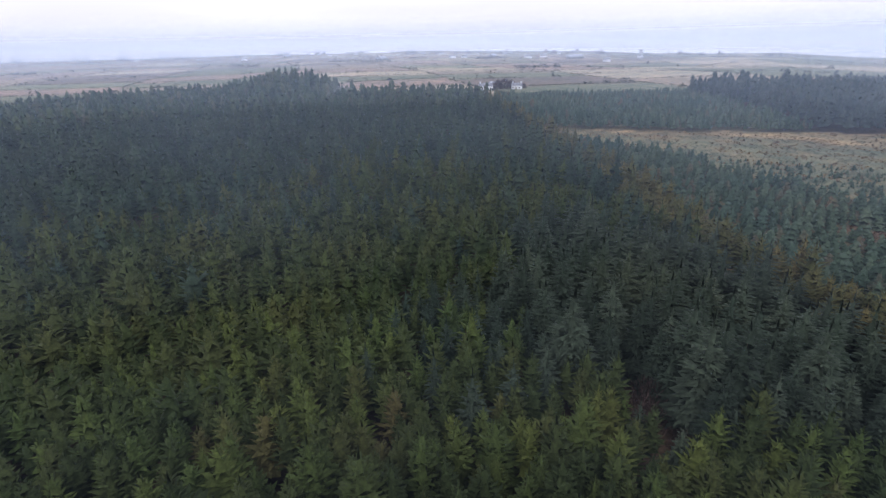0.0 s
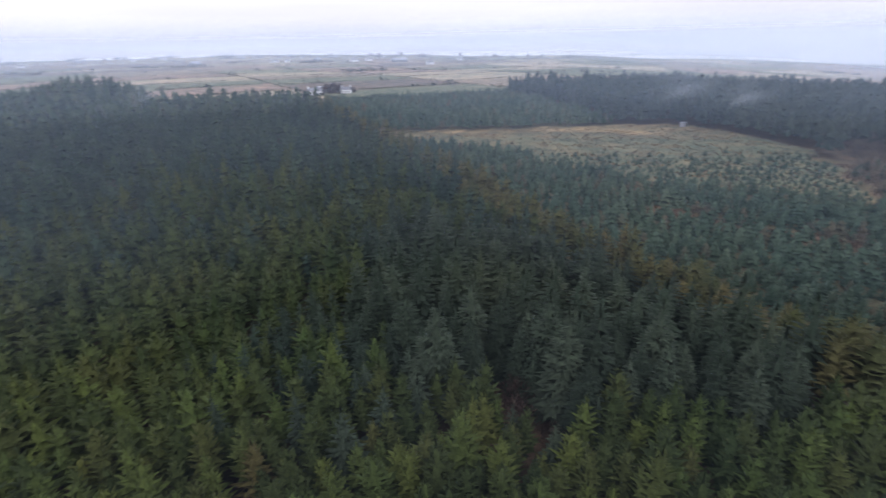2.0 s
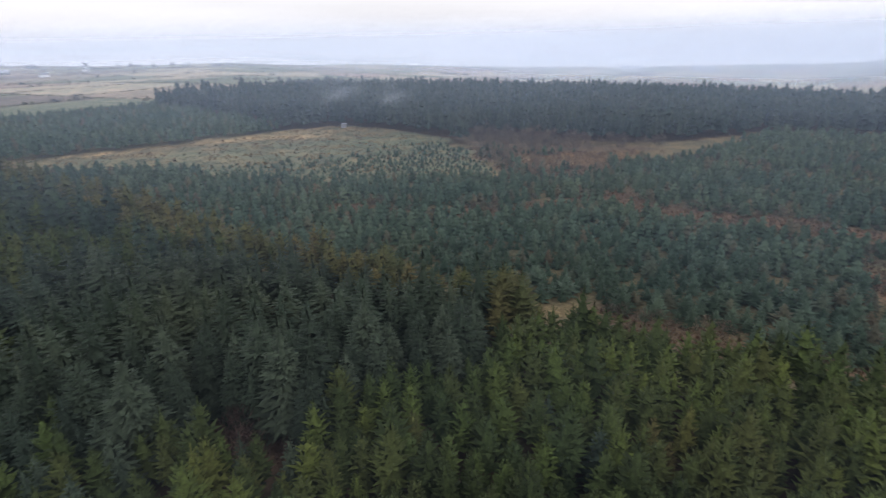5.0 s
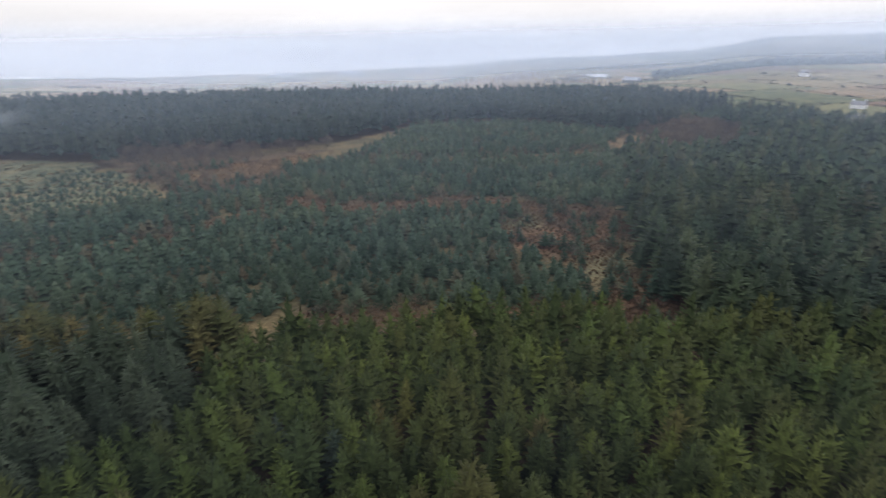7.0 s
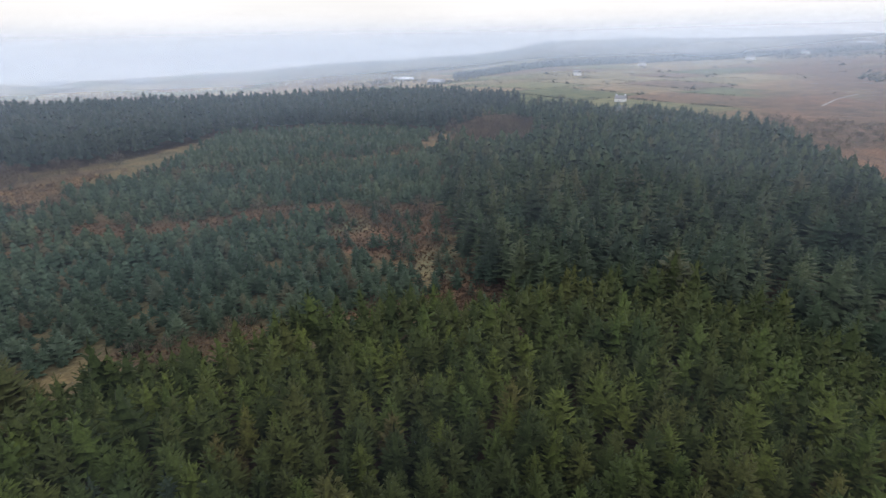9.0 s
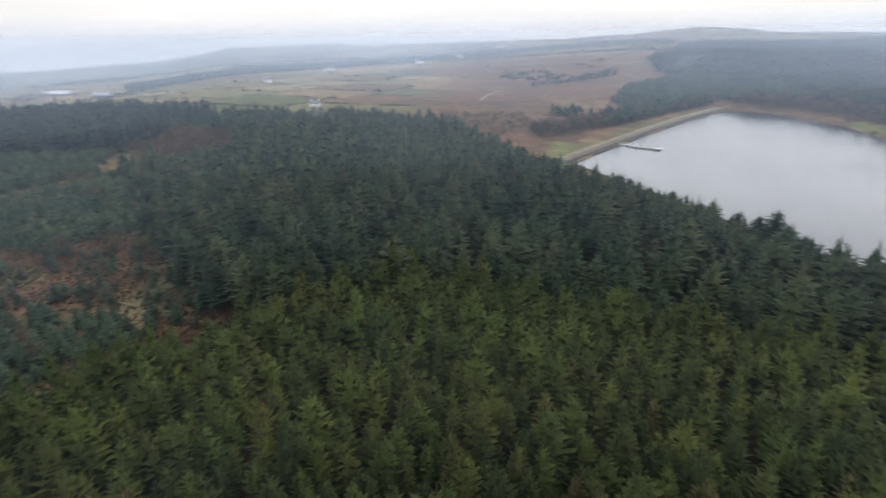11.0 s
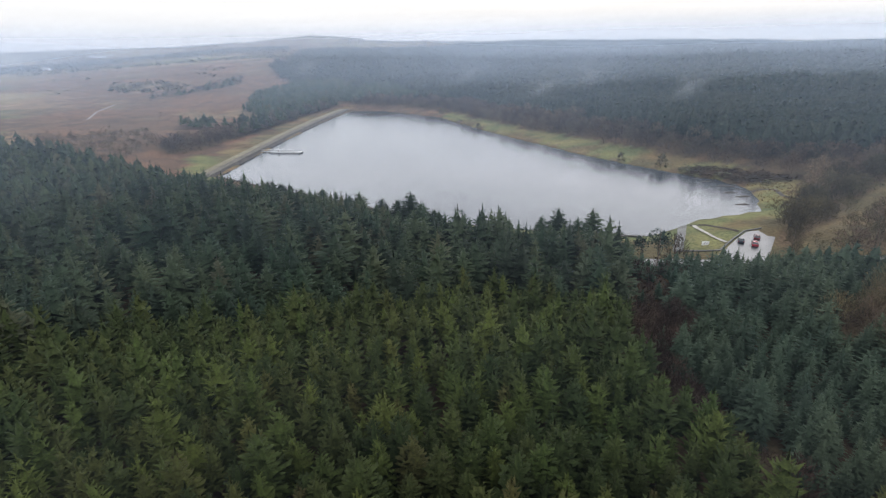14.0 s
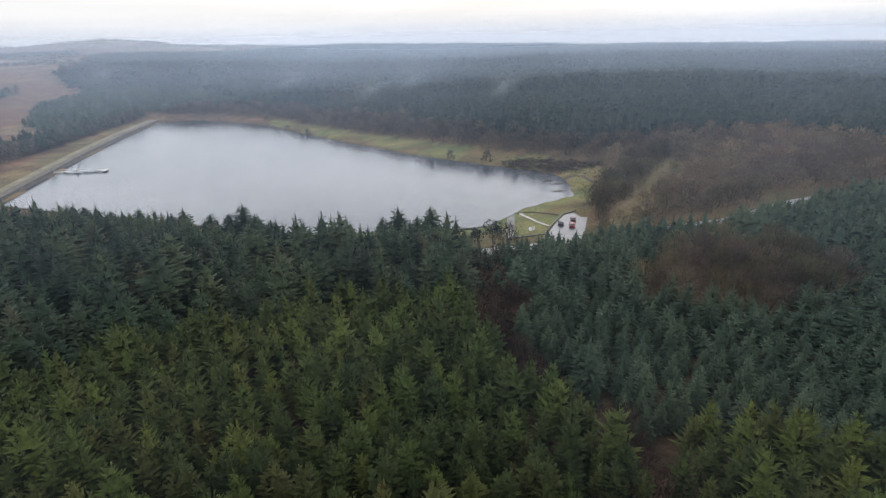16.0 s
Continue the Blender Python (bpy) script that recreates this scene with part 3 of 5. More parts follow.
# the lake and the sea
bm = bmesh.new()
pts = []
for (x1, y1), (x2, y2) in zip(LAKE, LAKE[1:] + LAKE[:1]):
    for s in range(6):
        px, py = x1 + (x2 - x1) * s / 6, y1 + (y2 - y1) * s / 6
        pts.append((px * 1.0, py * 1.0))
cx, cy = sum(p[0] for p in pts) / len(pts), sum(p[1] for p in pts) / len(pts)
bm.faces.new([bm.verts.new((px + (px - cx) * 0.012, py + (py - cy) * 0.012, WATER_Z)) for px, py in pts])
bmesh.ops.triangulate(bm, faces=bm.faces[:])
me = bpy.data.meshes.new("lake_water")
bm.to_mesh(me), bm.free()
water = new("lake_water", me)
me.materials.append(m_water)
tagged(water, "grey reservoir water ruffled by a light wind", "water", kind="structure")

sx, sy, tris = sheet(np.linspace(700, 4900, 12), np.linspace(-2400, 4600, 16))
sea = new("sea_water", mesh_from("sea_water", np.stack([sx, sy, np.full_like(sx, SEA_Z)], 1), tris))
sea.data.materials.append(m_sea)
tagged(sea, "pale grey sea beyond the coast", "sea", kind="structure")


# ---- building helpers ----
def part(name, bm, material, parent=None, label=""):
    """Links a bmesh as one mesh object, under a thing or a part if one is given."""
    me = bpy.data.meshes.new(name)
    bm.to_mesh(me)
    bm.free()
    me.materials.append(material)
    ob = new(name, me)
    ob.parent = parent
    if label:
        ob["label"] = label
    return ob


def thing(name, m, label, category, group=""):
    ob = new(name)
    ob.matrix_basis = m
    ob.empty_display_size = 0.3
    return tagged(ob, label, category, group)


def box(bm, x0, x1, y0, y1, z0, z1, bevel=0.0):
    got = bmesh.ops.create_cube(bm, size=1.0, matrix=Matrix.Translation(((x0 + x1) / 2, (y0 + y1) / 2, (z0 + z1) / 2)) @ Matrix.Diagonal((x1 - x0, y1 - y0, z1 - z0, 1)))
    if bevel:
        edges = list({e for v in got["verts"] for e in v.link_edges})
        bmesh.ops.bevel(bm, geom=edges, offset=bevel, segments=2, affect="EDGES")
    return bm


def rod(bm, a, b, r, r2=None, sides=8):
    a, b = Vector(a), Vector(b)
    turn = (b - a).to_track_quat("Z", "Y").to_matrix().to_4x4()
    bmesh.ops.create_cone(bm, cap_ends=True, segments=sides, radius1=r, radius2=r if r2 is None else r2, depth=(b - a).length, matrix=Matrix.Translation((a + b) / 2) @ turn)
    return bm


# ---- trees: shapes as arrays of triangles, about 1 m wide to the tip of the longest branch and 1 m high ----
rng = np.random.default_rng(7)


def cone_tree(levels, sides, bottom=0.22, fat=0.8, jag=1.0):
    """A far conifer: ragged skirts of boughs, one over the other."""
    v, t = [], []
    for k in range(levels):
        f0, f1 = k / levels, (k + 1.35) / levels
        z0, z1 = bottom + (1 - bottom) * f0, min(1.0, bottom + (1 - bottom) * f1)
        a0, base = rng.uniform(0, 6.28), len(v)
        v.append(np.array([rng.normal(0, 0.02), rng.normal(0, 0.02), z1]))
        for j in range(sides):
            r = 0.5 * (1 - f0) ** fat * (rng.uniform(0.85, 1.2) if j % 2 else rng.uniform(0.55, 0.8) - 0.15 * (jag - 1))
            a = a0 + 6.283 * (j + rng.uniform(-0.25, 0.25)) / sides
            v.append(np.array([np.cos(a) * r, np.sin(a) * r, z0 + rng.uniform(-0.25, 0.35) / levels]))
        t += [(base, base + 1 + j, base + 1 + (j + 1) % sides) for j in range(sides)]
    return np.array(v), np.array(t)


def together(*shapes):
    """One shape of several."""
    at = np.cumsum([0] + [len(v) for v, _ in shapes])
    return np.concatenate([v for v, _ in shapes]), np.concatenate([t + k for (_, t), k in zip(shapes, at)])


def narrow(shape, k):
    return shape[0] * (k, k, 1.0), shape[1]


def bare_tree(limbs, twigs, low=0.22):
    """A leafless crown: a stem and limbs as thin prisms, in a rounded haze of fine twigs."""
    v, t = [], []

    def prism(a, b, r0, r1):
        k = len(v)
        ax = np.cross(b - a, (0.3, 0.5, 0.8))
        ax /= np.linalg.norm(ax) + 1e-9
        ay = np.cross((b - a) / (np.linalg.norm(b - a) + 1e-9), ax)
        for p, r in ((a, r0), (b, r1)):
            for q in (0, 2.09, 4.19):
                v.append(p + r * (np.cos(q) * ax + np.sin(q) * ay))
        for q in range(3):
            w = (q + 1) % 3
            t.extend([(k + q, k + w, k + 3 + w), (k + q, k + 3 + w, k + 3 + q)])

    fork = np.array([rng.uniform(-0.03, 0.03), rng.uniform(-0.03, 0.03), low])
    prism(np.array([0, 0, -0.03]), fork, 0.022, 0.015)
    ends = []
    for i in range(limbs):
        a = 6.283 * (i + rng.uniform(-0.3, 0.3)) / limbs
        e = rng.uniform(0.3, 1.4)
        end = fork + np.array([np.cos(a) * np.cos(e) * 0.42, np.sin(a) * np.cos(e) * 0.42, (0.9 - low) * np.sin(e) * 0.85]) * rng.uniform(0.75, 1.0)
        prism(fork, end, 0.012, 0.004)
        ends.append(end)
    for _ in range(twigs):
        end = ends[int(rng.integers(0, limbs))]
        p = fork + (end - fork) * rng.uniform(0.35, 1.0) + rng.normal(0, 0.05, 3)
        u = (p - fork) / (np.linalg.norm(p - fork) + 1e-9) + rng.normal(0, 0.5, 3) + (0, 0, 0.35)
        u *= rng.uniform(0.12, 0.22) / np.linalg.norm(u)
        w = np.cross(u, rng.normal(size=3))
        w *= rng.uniform(0.010, 0.022) / (np.linalg.norm(w) + 1e-9)
        k = len(v)
        v.extend([p - w * 0.4, p + u * 0.7 + w, p + u])
        v.extend([p + w * 0.4, p + u * 0.8 - w * 2.2, p + u * 0.55 - w])
        t.extend([(k, k + 1, k + 2), (k + 3, k + 4, k + 5)])
    return np.array(v), np.array(t)


def bush(blades, high=1.0, lean=0.5):
    """A tuft of narrow leaning blades."""
    v, t = [], []
    for _ in range(blades):
        a, r = rng.uniform(0, 6.28), rng.uniform(0, 0.25)
        p = np.array([np.cos(a) * r, np.sin(a) * r, -0.05])
        q = p + np.array([np.cos(a) * lean * rng.random(), np.sin(a) * lean * rng.random(), high * rng.uniform(0.5, 1.0)])
        s = np.array([-np.sin(a), np.cos(a), 0]) * 0.13
        k = len(v)
        v.extend([p - s, p + s, q])
        t.append((k, k + 1, k + 2))
    return np.array(v), np.array(t)


def scatter(name, shapes, spots, material, label, category):
    """Many plants in one mesh. spots: x, y, z, width, height, turn, tint."""
    if not len(spots):
        return None
    which = rng.integers(0, len(shapes), len(spots))
    vs, ts, ti, nr, base = [], [], [], [], 0
    for k, (v, t) in enumerate(shapes):
        s = spots[which == k]
        if not len(s):
            continue
        c, sn = np.cos(s[:, 5])[:, None], np.sin(s[:, 5])[:, None]
        lean = rng.normal(0, 0.02, (len(s), 2))
        t, soft_n = dress((v, t))
        nx, ny, nz = (np.broadcast_to(soft_n[None, :, q], (len(s), len(v))) for q in range(3))
        nr.append(np.stack([nx * c - ny * sn, nx * sn + ny * c, nz], -1).reshape(-1, 3))
        px, py, pz = v[None, :, 0] * s[:, 3:4], v[None, :, 1] * s[:, 3:4], v[None, :, 2] * s[:, 4:5]
        x = px * c - py * sn + s[:, 0:1] + lean[:, :1] * pz
        y = px * sn + py * c + s[:, 1:2] + lean[:, 1:] * pz
        vs.append(np.stack([x, y, pz + s[:, 2:3]], -1).reshape(-1, 3))
        ts.append((t[None] + base + np.arange(len(s))[:, None, None] * len(v)).reshape(-1, 3))
        ti.append(np.repeat(s[:, 6], len(v)))
        base += len(s) * len(v)
    ob = new(name, mesh_from(name, np.concatenate(vs), np.concatenate(ts), tint=np.concatenate(ti), normals=np.concatenate(nr)))
    ob.data.materials.append(material)
    return tagged(ob, label, category, kind="stuff")


def spread_over(box_xy, step, jitter=0.33, turn=0.0):
    """A jittered grid over a rectangle, in rows turned by an angle."""
    x0, x1, y0, y1 = box_xy
    r = max(x1 - x0, y1 - y0) * 0.75
    n = int(2 * r / step)
    u, v = np.meshgrid((np.arange(n) - n / 2) * step, (np.arange(n) - n / 2) * step, indexing="ij")
    v = v + (np.arange(n)[:, None] % 2) * step * 0.5
    u, v = u.ravel() + rng.uniform(-jitter, jitter, n * n) * step, v.ravel() + rng.uniform(-jitter, jitter, n * n) * step
    c, s = np.cos(turn), np.sin(turn)
    x, y = (x0 + x1) / 2 + u * c - v * s, (y0 + y1) / 2 + u * s + v * c
    keep = (x > x0) & (x < x1) & (y > y0) & (y < y1)
    return x[keep], y[keep]


NAMES = [a[0] for a in AREAS]


def spots_in(names, step, wide, high, jitter=0.33, turn=0.0, vary=0.18, thin=0.0, d0=0.0, d1=1e9, bounds=None, seen_only=True):
    """Plants over the named areas, d0 to d1 metres from the clearing's middle."""
    polys = [p for nm, p, _ in AREAS if nm in names]
    xs, ys = [p[0] for q in polys for p in q], [p[1] for q in polys for p in q]
    b = bounds or (min(xs), max(xs), min(ys), max(ys))
    b = (max(b[0], -d1), min(b[1], d1), max(b[2], -d1), min(b[3], d1))
    x, y = spread_over(b, step, jitter, turn)
    k = area_of(x + 3.5 * waves(x, y, 9, 1) + rng.normal(0, 1.2, len(x)), y + 3.5 * waves(x, y, 8, 4) + rng.normal(0, 1.2, len(x)))
    ok = np.isin(k, [i for i, nm in enumerate(NAMES) if nm in names])
    d = np.hypot(x, y)
    ok &= (d >= d0) & (d < d1)
    ok &= (rim_distance(ROAD, x, y, False) > 5.5) & (np.hypot(x + 68, y + 158) > 15) & (rim_distance(DAM, x, y, False) > 9)
    if thin:
        ok &= rng.random(len(x)) > thin
    az = np.degrees(np.arctan2(x, y))
    if seen_only:
        ok &= ((az > -47) | (az < -118)) | (d < 60)
    x, y = x[ok], y[ok]
    n = len(x)
    size = 1 + rng.normal(0, vary, n)
    size = np.clip(size, 0.6, 1.5)
    return np.stack([x, y, height(x, y), wide * size * rng.uniform(0.85, 1.2, n), high * size, rng.uniform(0, 6.28, n), rng.random(n)], 1)


def cap(v, t, c, az, long, wide, pitch, n, dome):
    """A star-shaped cushion of needles, domed over its middle and pitched up or down along its branch."""
    er = np.array([np.cos(az) * np.cos(pitch), np.sin(az) * np.cos(pitch), np.sin(pitch)])
    et = np.array([-np.sin(az), np.cos(az), 0.0])
    up = np.array([-np.cos(az) * np.sin(pitch), -np.sin(az) * np.sin(pitch), np.cos(pitch)])
    k, turn = len(v), rng.uniform(-0.3, 0.3)
    v.append(c + up * dome)
    for j in range(n):
        a = turn + 6.283 * j / n
        r = rng.uniform(0.9, 1.3) if j % 2 == 0 else rng.uniform(0.4, 0.62)
        v.append(c + er * np.cos(a) * long * r + et * np.sin(a) * wide * r + up * dome * rng.uniform(-0.35, 0.35))
    t += [(k, k + 1 + j, k + 1 + (j + 1) % n) for j in range(n)]


def spike(v, t, c, high, wide):
    """An upright shoot of three blades."""
    for a in (0.3, 2.4, 4.5):
        k, b = len(v), a + rng.uniform(0, 1)
        v.extend([c + (wide * np.cos(b), wide * np.sin(b), 0), c - (wide * np.cos(b), wide * np.sin(b), 0), c + np.array([rng.normal(0, wide * 0.5), rng.normal(0, wide * 0.5), high])])
        t.append((k, k + 1, k + 2))


def tiered(levels, per, tall, bottom=0.12, fat=0.78, blunt=0.12, n=8, twigs=True, broad=0.26, core_wide=0.55, lift=0.0, gaps=0.07):
    """A spruce of level, drooping boughs in open tiers, each bough a long flat plume with side sprays."""
    v, t = [], []
    side, lop = rng.uniform(0, 6.28), rng.uniform(0.03, 0.14)
    for k in range(levels):
        f = k / (levels - 1)
        z = bottom + (0.95 - bottom) * f
        reach = 0.5 * ((1 - f) ** fat + blunt * (1 - f * f)) / (1 + blunt) * rng.uniform(0.86, 1.1) + 0.025
        count = max(4, round(per * (0.5 + 0.6 * reach / 0.5)))
        a0 = rng.uniform(0, 6.28)
        for j in range(count):
            if rng.random() < gaps:
                continue
            az = a0 + 6.283 * (j + rng.uniform(-0.25, 0.25)) / count
            r = reach * rng.uniform(0.75, 1.1) * (1 + lop * np.cos(az - side))
            tip = lift + 0.28 - 0.5 * (1 - f) + rng.uniform(-0.12, 0.12)
            h = z * tall + rng.uniform(-0.2, 0.2) * tall / levels
            c = np.array([np.cos(az) * r * 0.62, np.sin(az) * r * 0.62, h + 0.3 * r * np.sin(tip)])
            cap(v, t, c, az, r * 0.46, r * broad, tip, n, r * 0.10)
            if twigs and r > 0.14:
                for sg in (-1, 1):
                    b = az + sg * rng.uniform(0.25, 0.4)
                    p = np.array([np.cos(b) * r * 0.7, np.sin(b) * r * 0.7, h + 0.25 * r * np.sin(tip) - 0.03 * r])
                    cap(v, t, p, b + sg * 0.35, r * 0.24, r * 0.11, tip - 0.1, 5, r * 0.06)
    spike(v, t, np.array([0, 0, 0.88 * tall]), 0.12 * tall, 0.022)
    v = np.array(v) * (1, 1, 1 / tall)
    body, faces = narrow(cone_tree(3, 6, bottom, fat) if levels < 7 else cone_tree(5, 7, bottom, fat), core_wide)
    return together((body * (1, 1, 0.9), faces), (v, np.array(t)))


PINE_FORM = dict(fat=0.74, blunt=0.5, lift=0.42)
WOOD_FORM = dict(fat=0.78, blunt=0.35, lift=0.2)
YOUNG_FORM = dict(fat=0.8, blunt=0.25, lift=0.25, twigs=False)
pine_0 = [tiered(13, 8, 2.0, 0.24, n=7, broad=0.24, core_wide=0.64, **PINE_FORM) for _ in range(8)]
pine_1 = [tiered(10, 9, 2.0, 0.34, n=6, twigs=False, broad=0.25, core_wide=0.68, **PINE_FORM) for _ in range(8)]
pine_2 = [tiered(7, 7, 2.1, 0.36, n=5, twigs=False, broad=0.23, core_wide=0.76, **PINE_FORM) for _ in range(10)]
pine_3 = [tiered(7, 8, 2.1, 0.4, fat=0.74, blunt=0.5, lift=0.42, n=4, twigs=False, broad=0.17, core_wide=0.74, gaps=0.14) for _ in range(10)]
rounded_3 = [cone_tree(4, 7, 0.25, 0.58, 1.1) for _ in range(8)]
sitka_0 = [tiered(18, 11, 2.0, fat=0.92, broad=0.18) for _ in range(6)]
sitka_1 = [tiered(11, 9, 2.0, 0.25, fat=0.92, n=7, twigs=False, broad=0.22) for _ in range(5)]
sitka_2 = [tiered(8, 7, 2.0, 0.2, n=5, twigs=False, broad=0.34) for _ in range(6)]
sitka_3 = [tiered(5, 5, 2.2, 0.3, n=4, twigs=False, broad=0.28, core_wide=0.85) for _ in range(6)]
young_3 = [cone_tree(4, 9, 0.06, 0.66, 1.2) for _ in range(8)]
far_3 = [cone_tree(3, 7, 0.25) for _ in range(6)]
far_4 = [cone_tree(2, 5, 0.3, 0.7) for _ in range(8)]
young_2 = [tiered(7, 8, 1.25, 0.08, n=6, broad=0.28, core_wide=0.75, **YOUNG_FORM) for _ in range(8)]
west_0 = [tiered(12, 11, 1.7, 0.12, 0.9, 0.15, 8, twigs=False, broad=0.18) for _ in range(6)]
west_1 = [tiered(9, 9, 1.5, 0.18, 0.88, 0.15, 7, twigs=False, broad=0.22) for _ in range(6)]
west_2 = [tiered(6, 6, 1.5, 0.25, 0.85, 0.18, 5, twigs=False, broad=0.26, core_wide=0.8) for _ in range(8)]
wood_1 = [tiered(10, 9, 1.7, 0.2, n=7, twigs=False, broad=0.22, core_wide=0.7, **WOOD_FORM) for _ in range(8)]
wood_2 = [tiered(8, 9, 1.7, 0.28, n=5, twigs=False, broad=0.19, core_wide=0.7, **WOOD_FORM) for _ in range(10)]
wood_3 = [tiered(3, 5, 1.7, 0.35, n=4, twigs=False, broad=0.28, core_wide=0.92, **WOOD_FORM) for _ in range(10)]


def clump(n, flat=0.6, small=0.17):
    """A rounded uneven mass of twigs as loose triangles."""
    v, t = [], []
    for _ in range(n):
        a, e, r = rng.uniform(0, 6.28), rng.uniform(-0.1, 1.5), rng.uniform(0.75, 1.05)
        c = np.array([np.cos(a) * np.cos(e) * 0.42 * r, np.sin(a) * np.cos(e) * 0.42 * r, 0.06 + flat * 0.9 * np.sin(e) * r])
        k = len(v)
        for q in range(3):
            v.append(c + rng.normal(0, small, 3) * (1, 1, 0.9))
        t.append((k, k + 1, k + 2))
    return np.array(v), np.array(t)


def hazy_crown(limbs, twigs, slivers, long=0.15, wide=0.012, squat=0.95):
    """A leafless tree: limbs, and a rounded haze of fine upswept twigs."""
    v, t = [], []
    for _ in range(slivers):
        a, e, r = rng.uniform(0, 6.28), rng.uniform(-0.15, 1.5), rng.uniform(0.35, 1.0) ** 0.6
        u = np.array([np.cos(a) * np.cos(e), np.sin(a) * np.cos(e), np.sin(e)])
        c = np.array([0, 0, 0.26]) + u * (0.46, 0.46, 0.66 * squat) * r
        d = u * 0.8 + (0, 0, 0.55) + rng.normal(0, 0.4, 3)
        d *= long * rng.uniform(0.6, 1.2) / np.linalg.norm(d)
        w = np.cross(d, rng.normal(size=3))
        w *= wide * rng.uniform(0.6, 1.5) / (np.linalg.norm(w) + 1e-9)
        k = len(v)
        v.extend([c - d * 0.4 - w * 0.5, c + d * 0.2 + w, c + d * 0.6])
        t.append((k, k + 1, k + 2))
    return together(bare_tree(limbs, twigs, 0.2), (np.array(v), np.array(t)))


haze_1, haze_2 = [hazy_crown(6, 30, 420, 0.16, 0.010) for _ in range(6)], [hazy_crown(4, 10, 130, 0.17, 0.018) for _ in range(6)]
haze_3 = [hazy_crown(3, 4, 150, 0.17, 0.022) for _ in range(8)]
haze_4 = [hazy_crown(5, 24, 420, 0.15, 0.012) for _ in range(5)]
low_bushes = [clump(26, 0.7, 0.11) for _ in range(5)]
tufts = [bush(9, 0.8, 0.8) for _ in range(3)]

# ---- the plantation under the camera: single trees in the ring that it passes nearest ----
near = spots_in(["pines"], 3.05, 4.2, 10.2, turn=0.3, vary=0.14, d0=0, d1=95, seen_only=False)
out = np.degrees(np.arctan2(near[:, 0], near[:, 1]))
near = near[~((out > -116) & (out < -60) & (np.hypot(near[:, 0], near[:, 1]) > 45))]
near_s = spots_in(["sitka"], 4.6, 7.2, 14.0, turn=0.3, vary=0.14)
singles = []
for spots, shapes, mat_one, name, label in (
        (near, pine_0, m_pine_one, "pine_tree", "olive-green plantation pine with a ragged blunt crown"),
        (near_s, sitka_0, m_sitka_one, "spruce_tree", "blue-green sitka spruce with drooping tiered branches")):
    protos = []
    for v, t in shapes:
        t, soft_n = dress((v, t))
        me = mesh_from("crown", v, t, normals=soft_n)
        me.materials.append(mat_one)
        bm = bmesh.new()
        rod(bm, (0, 0, -0.04), (0, 0, 0.8), 0.022, 0.004, 7)
        trunk = bpy.data.meshes.new("trunk")
        bm.to_mesh(trunk), bm.free()
        trunk.materials.append(m_bark)
        protos.append((me, trunk))
    d = np.hypot(spots[:, 0], spots[:, 1])
    az = np.degrees(np.arctan2(spots[:, 0], spots[:, 1]))
    ring = ((d > 36) & (d < (55 if name == "pine_tree" else 84)) & ((az > -46) | (az < -138))) | (d < 12)
    order = np.argsort(d + 1e6 * ~ring)[: min(int(ring.sum()), 285 if name == "pine_tree" else 110)]
    taken = np.zeros(len(spots), bool)
    taken[order] = True
    first = {}
    for i, s in enumerate(spots[taken]):
        m = Matrix.Translation(s[:3]) @ Matrix.Rotation(s[5], 4, "Z") @ Matrix.Rotation(rng.normal(0, 0.02), 4, "X") @ Matrix.Diagonal((s[3], s[3], s[4], 1))
        k = int(rng.integers(0, len(protos)))
        if k not in first:
            tree = thing(name, Matrix.Identity(4), label, "tree", "plantation trees")
            for pn, me in (("crown", protos[k][0]), ("trunk", protos[k][1])):
                o = new(pn, me)
                o.parent = tree
            first[k] = tree
            tree.matrix_basis = m
        else:
            c = copy_thing(first[k], m)
            c.matrix_basis = m
    singles.append(spots[~taken])

near_rest, sitka_rest = singles
# distance toning put into the needle colour: darker further from the viewpoint
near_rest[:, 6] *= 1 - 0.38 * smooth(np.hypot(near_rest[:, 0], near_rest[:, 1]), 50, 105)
mixed = rng.random(len(near_rest)) < (0.08 + 0.65 * smooth(near_rest[:, 1], 52, 76)) * (1 - smooth(rim_distance(SITKA_LOT, near_rest[:, 0], near_rest[:, 1]), 2, 34))
scatter("sitka_plantation", sitka_1, near_rest[mixed], m_sitka, "blue-green sitka spruces with drooping tiered branches", "forest")
near_rest = near_rest[~mixed]
dn = np.hypot(near_rest[:, 0], near_rest[:, 1])
to = np.degrees(np.arctan2(near_rest[:, 0], near_rest[:, 1]))
under = (dn < 27) | ((to > -108) & (to < -60))
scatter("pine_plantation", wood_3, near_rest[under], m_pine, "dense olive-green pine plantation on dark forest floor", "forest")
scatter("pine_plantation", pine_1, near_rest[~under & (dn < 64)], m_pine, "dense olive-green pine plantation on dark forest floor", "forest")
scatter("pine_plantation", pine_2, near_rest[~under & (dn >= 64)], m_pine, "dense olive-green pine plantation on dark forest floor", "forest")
scatter("sitka_plantation", sitka_1, sitka_rest, m_sitka, "blue-green sitka spruces with drooping tiered branches", "forest")
scatter("forest_edge", pine_1, spots_in(["edge"], 3.6, 5.4, 11.5, d0=60, d1=130), m_edge, "golden-olive edge trees along the plantation", "forest")
scatter("forest_edge", pine_2, spots_in(["edge"], 3.6, 5.4, 11.5, d0=130), m_edge, "golden-olive edge trees along the plantation", "forest")
mid = spots_in(["pines"], 3.5, 5.0, 11.6, turn=0.3, d0=95, d1=160)
far = spots_in(["pines"], 4.2, 5.6, 12.6, jitter=0.42, turn=0.3, vary=0.24, d0=160, d1=330)
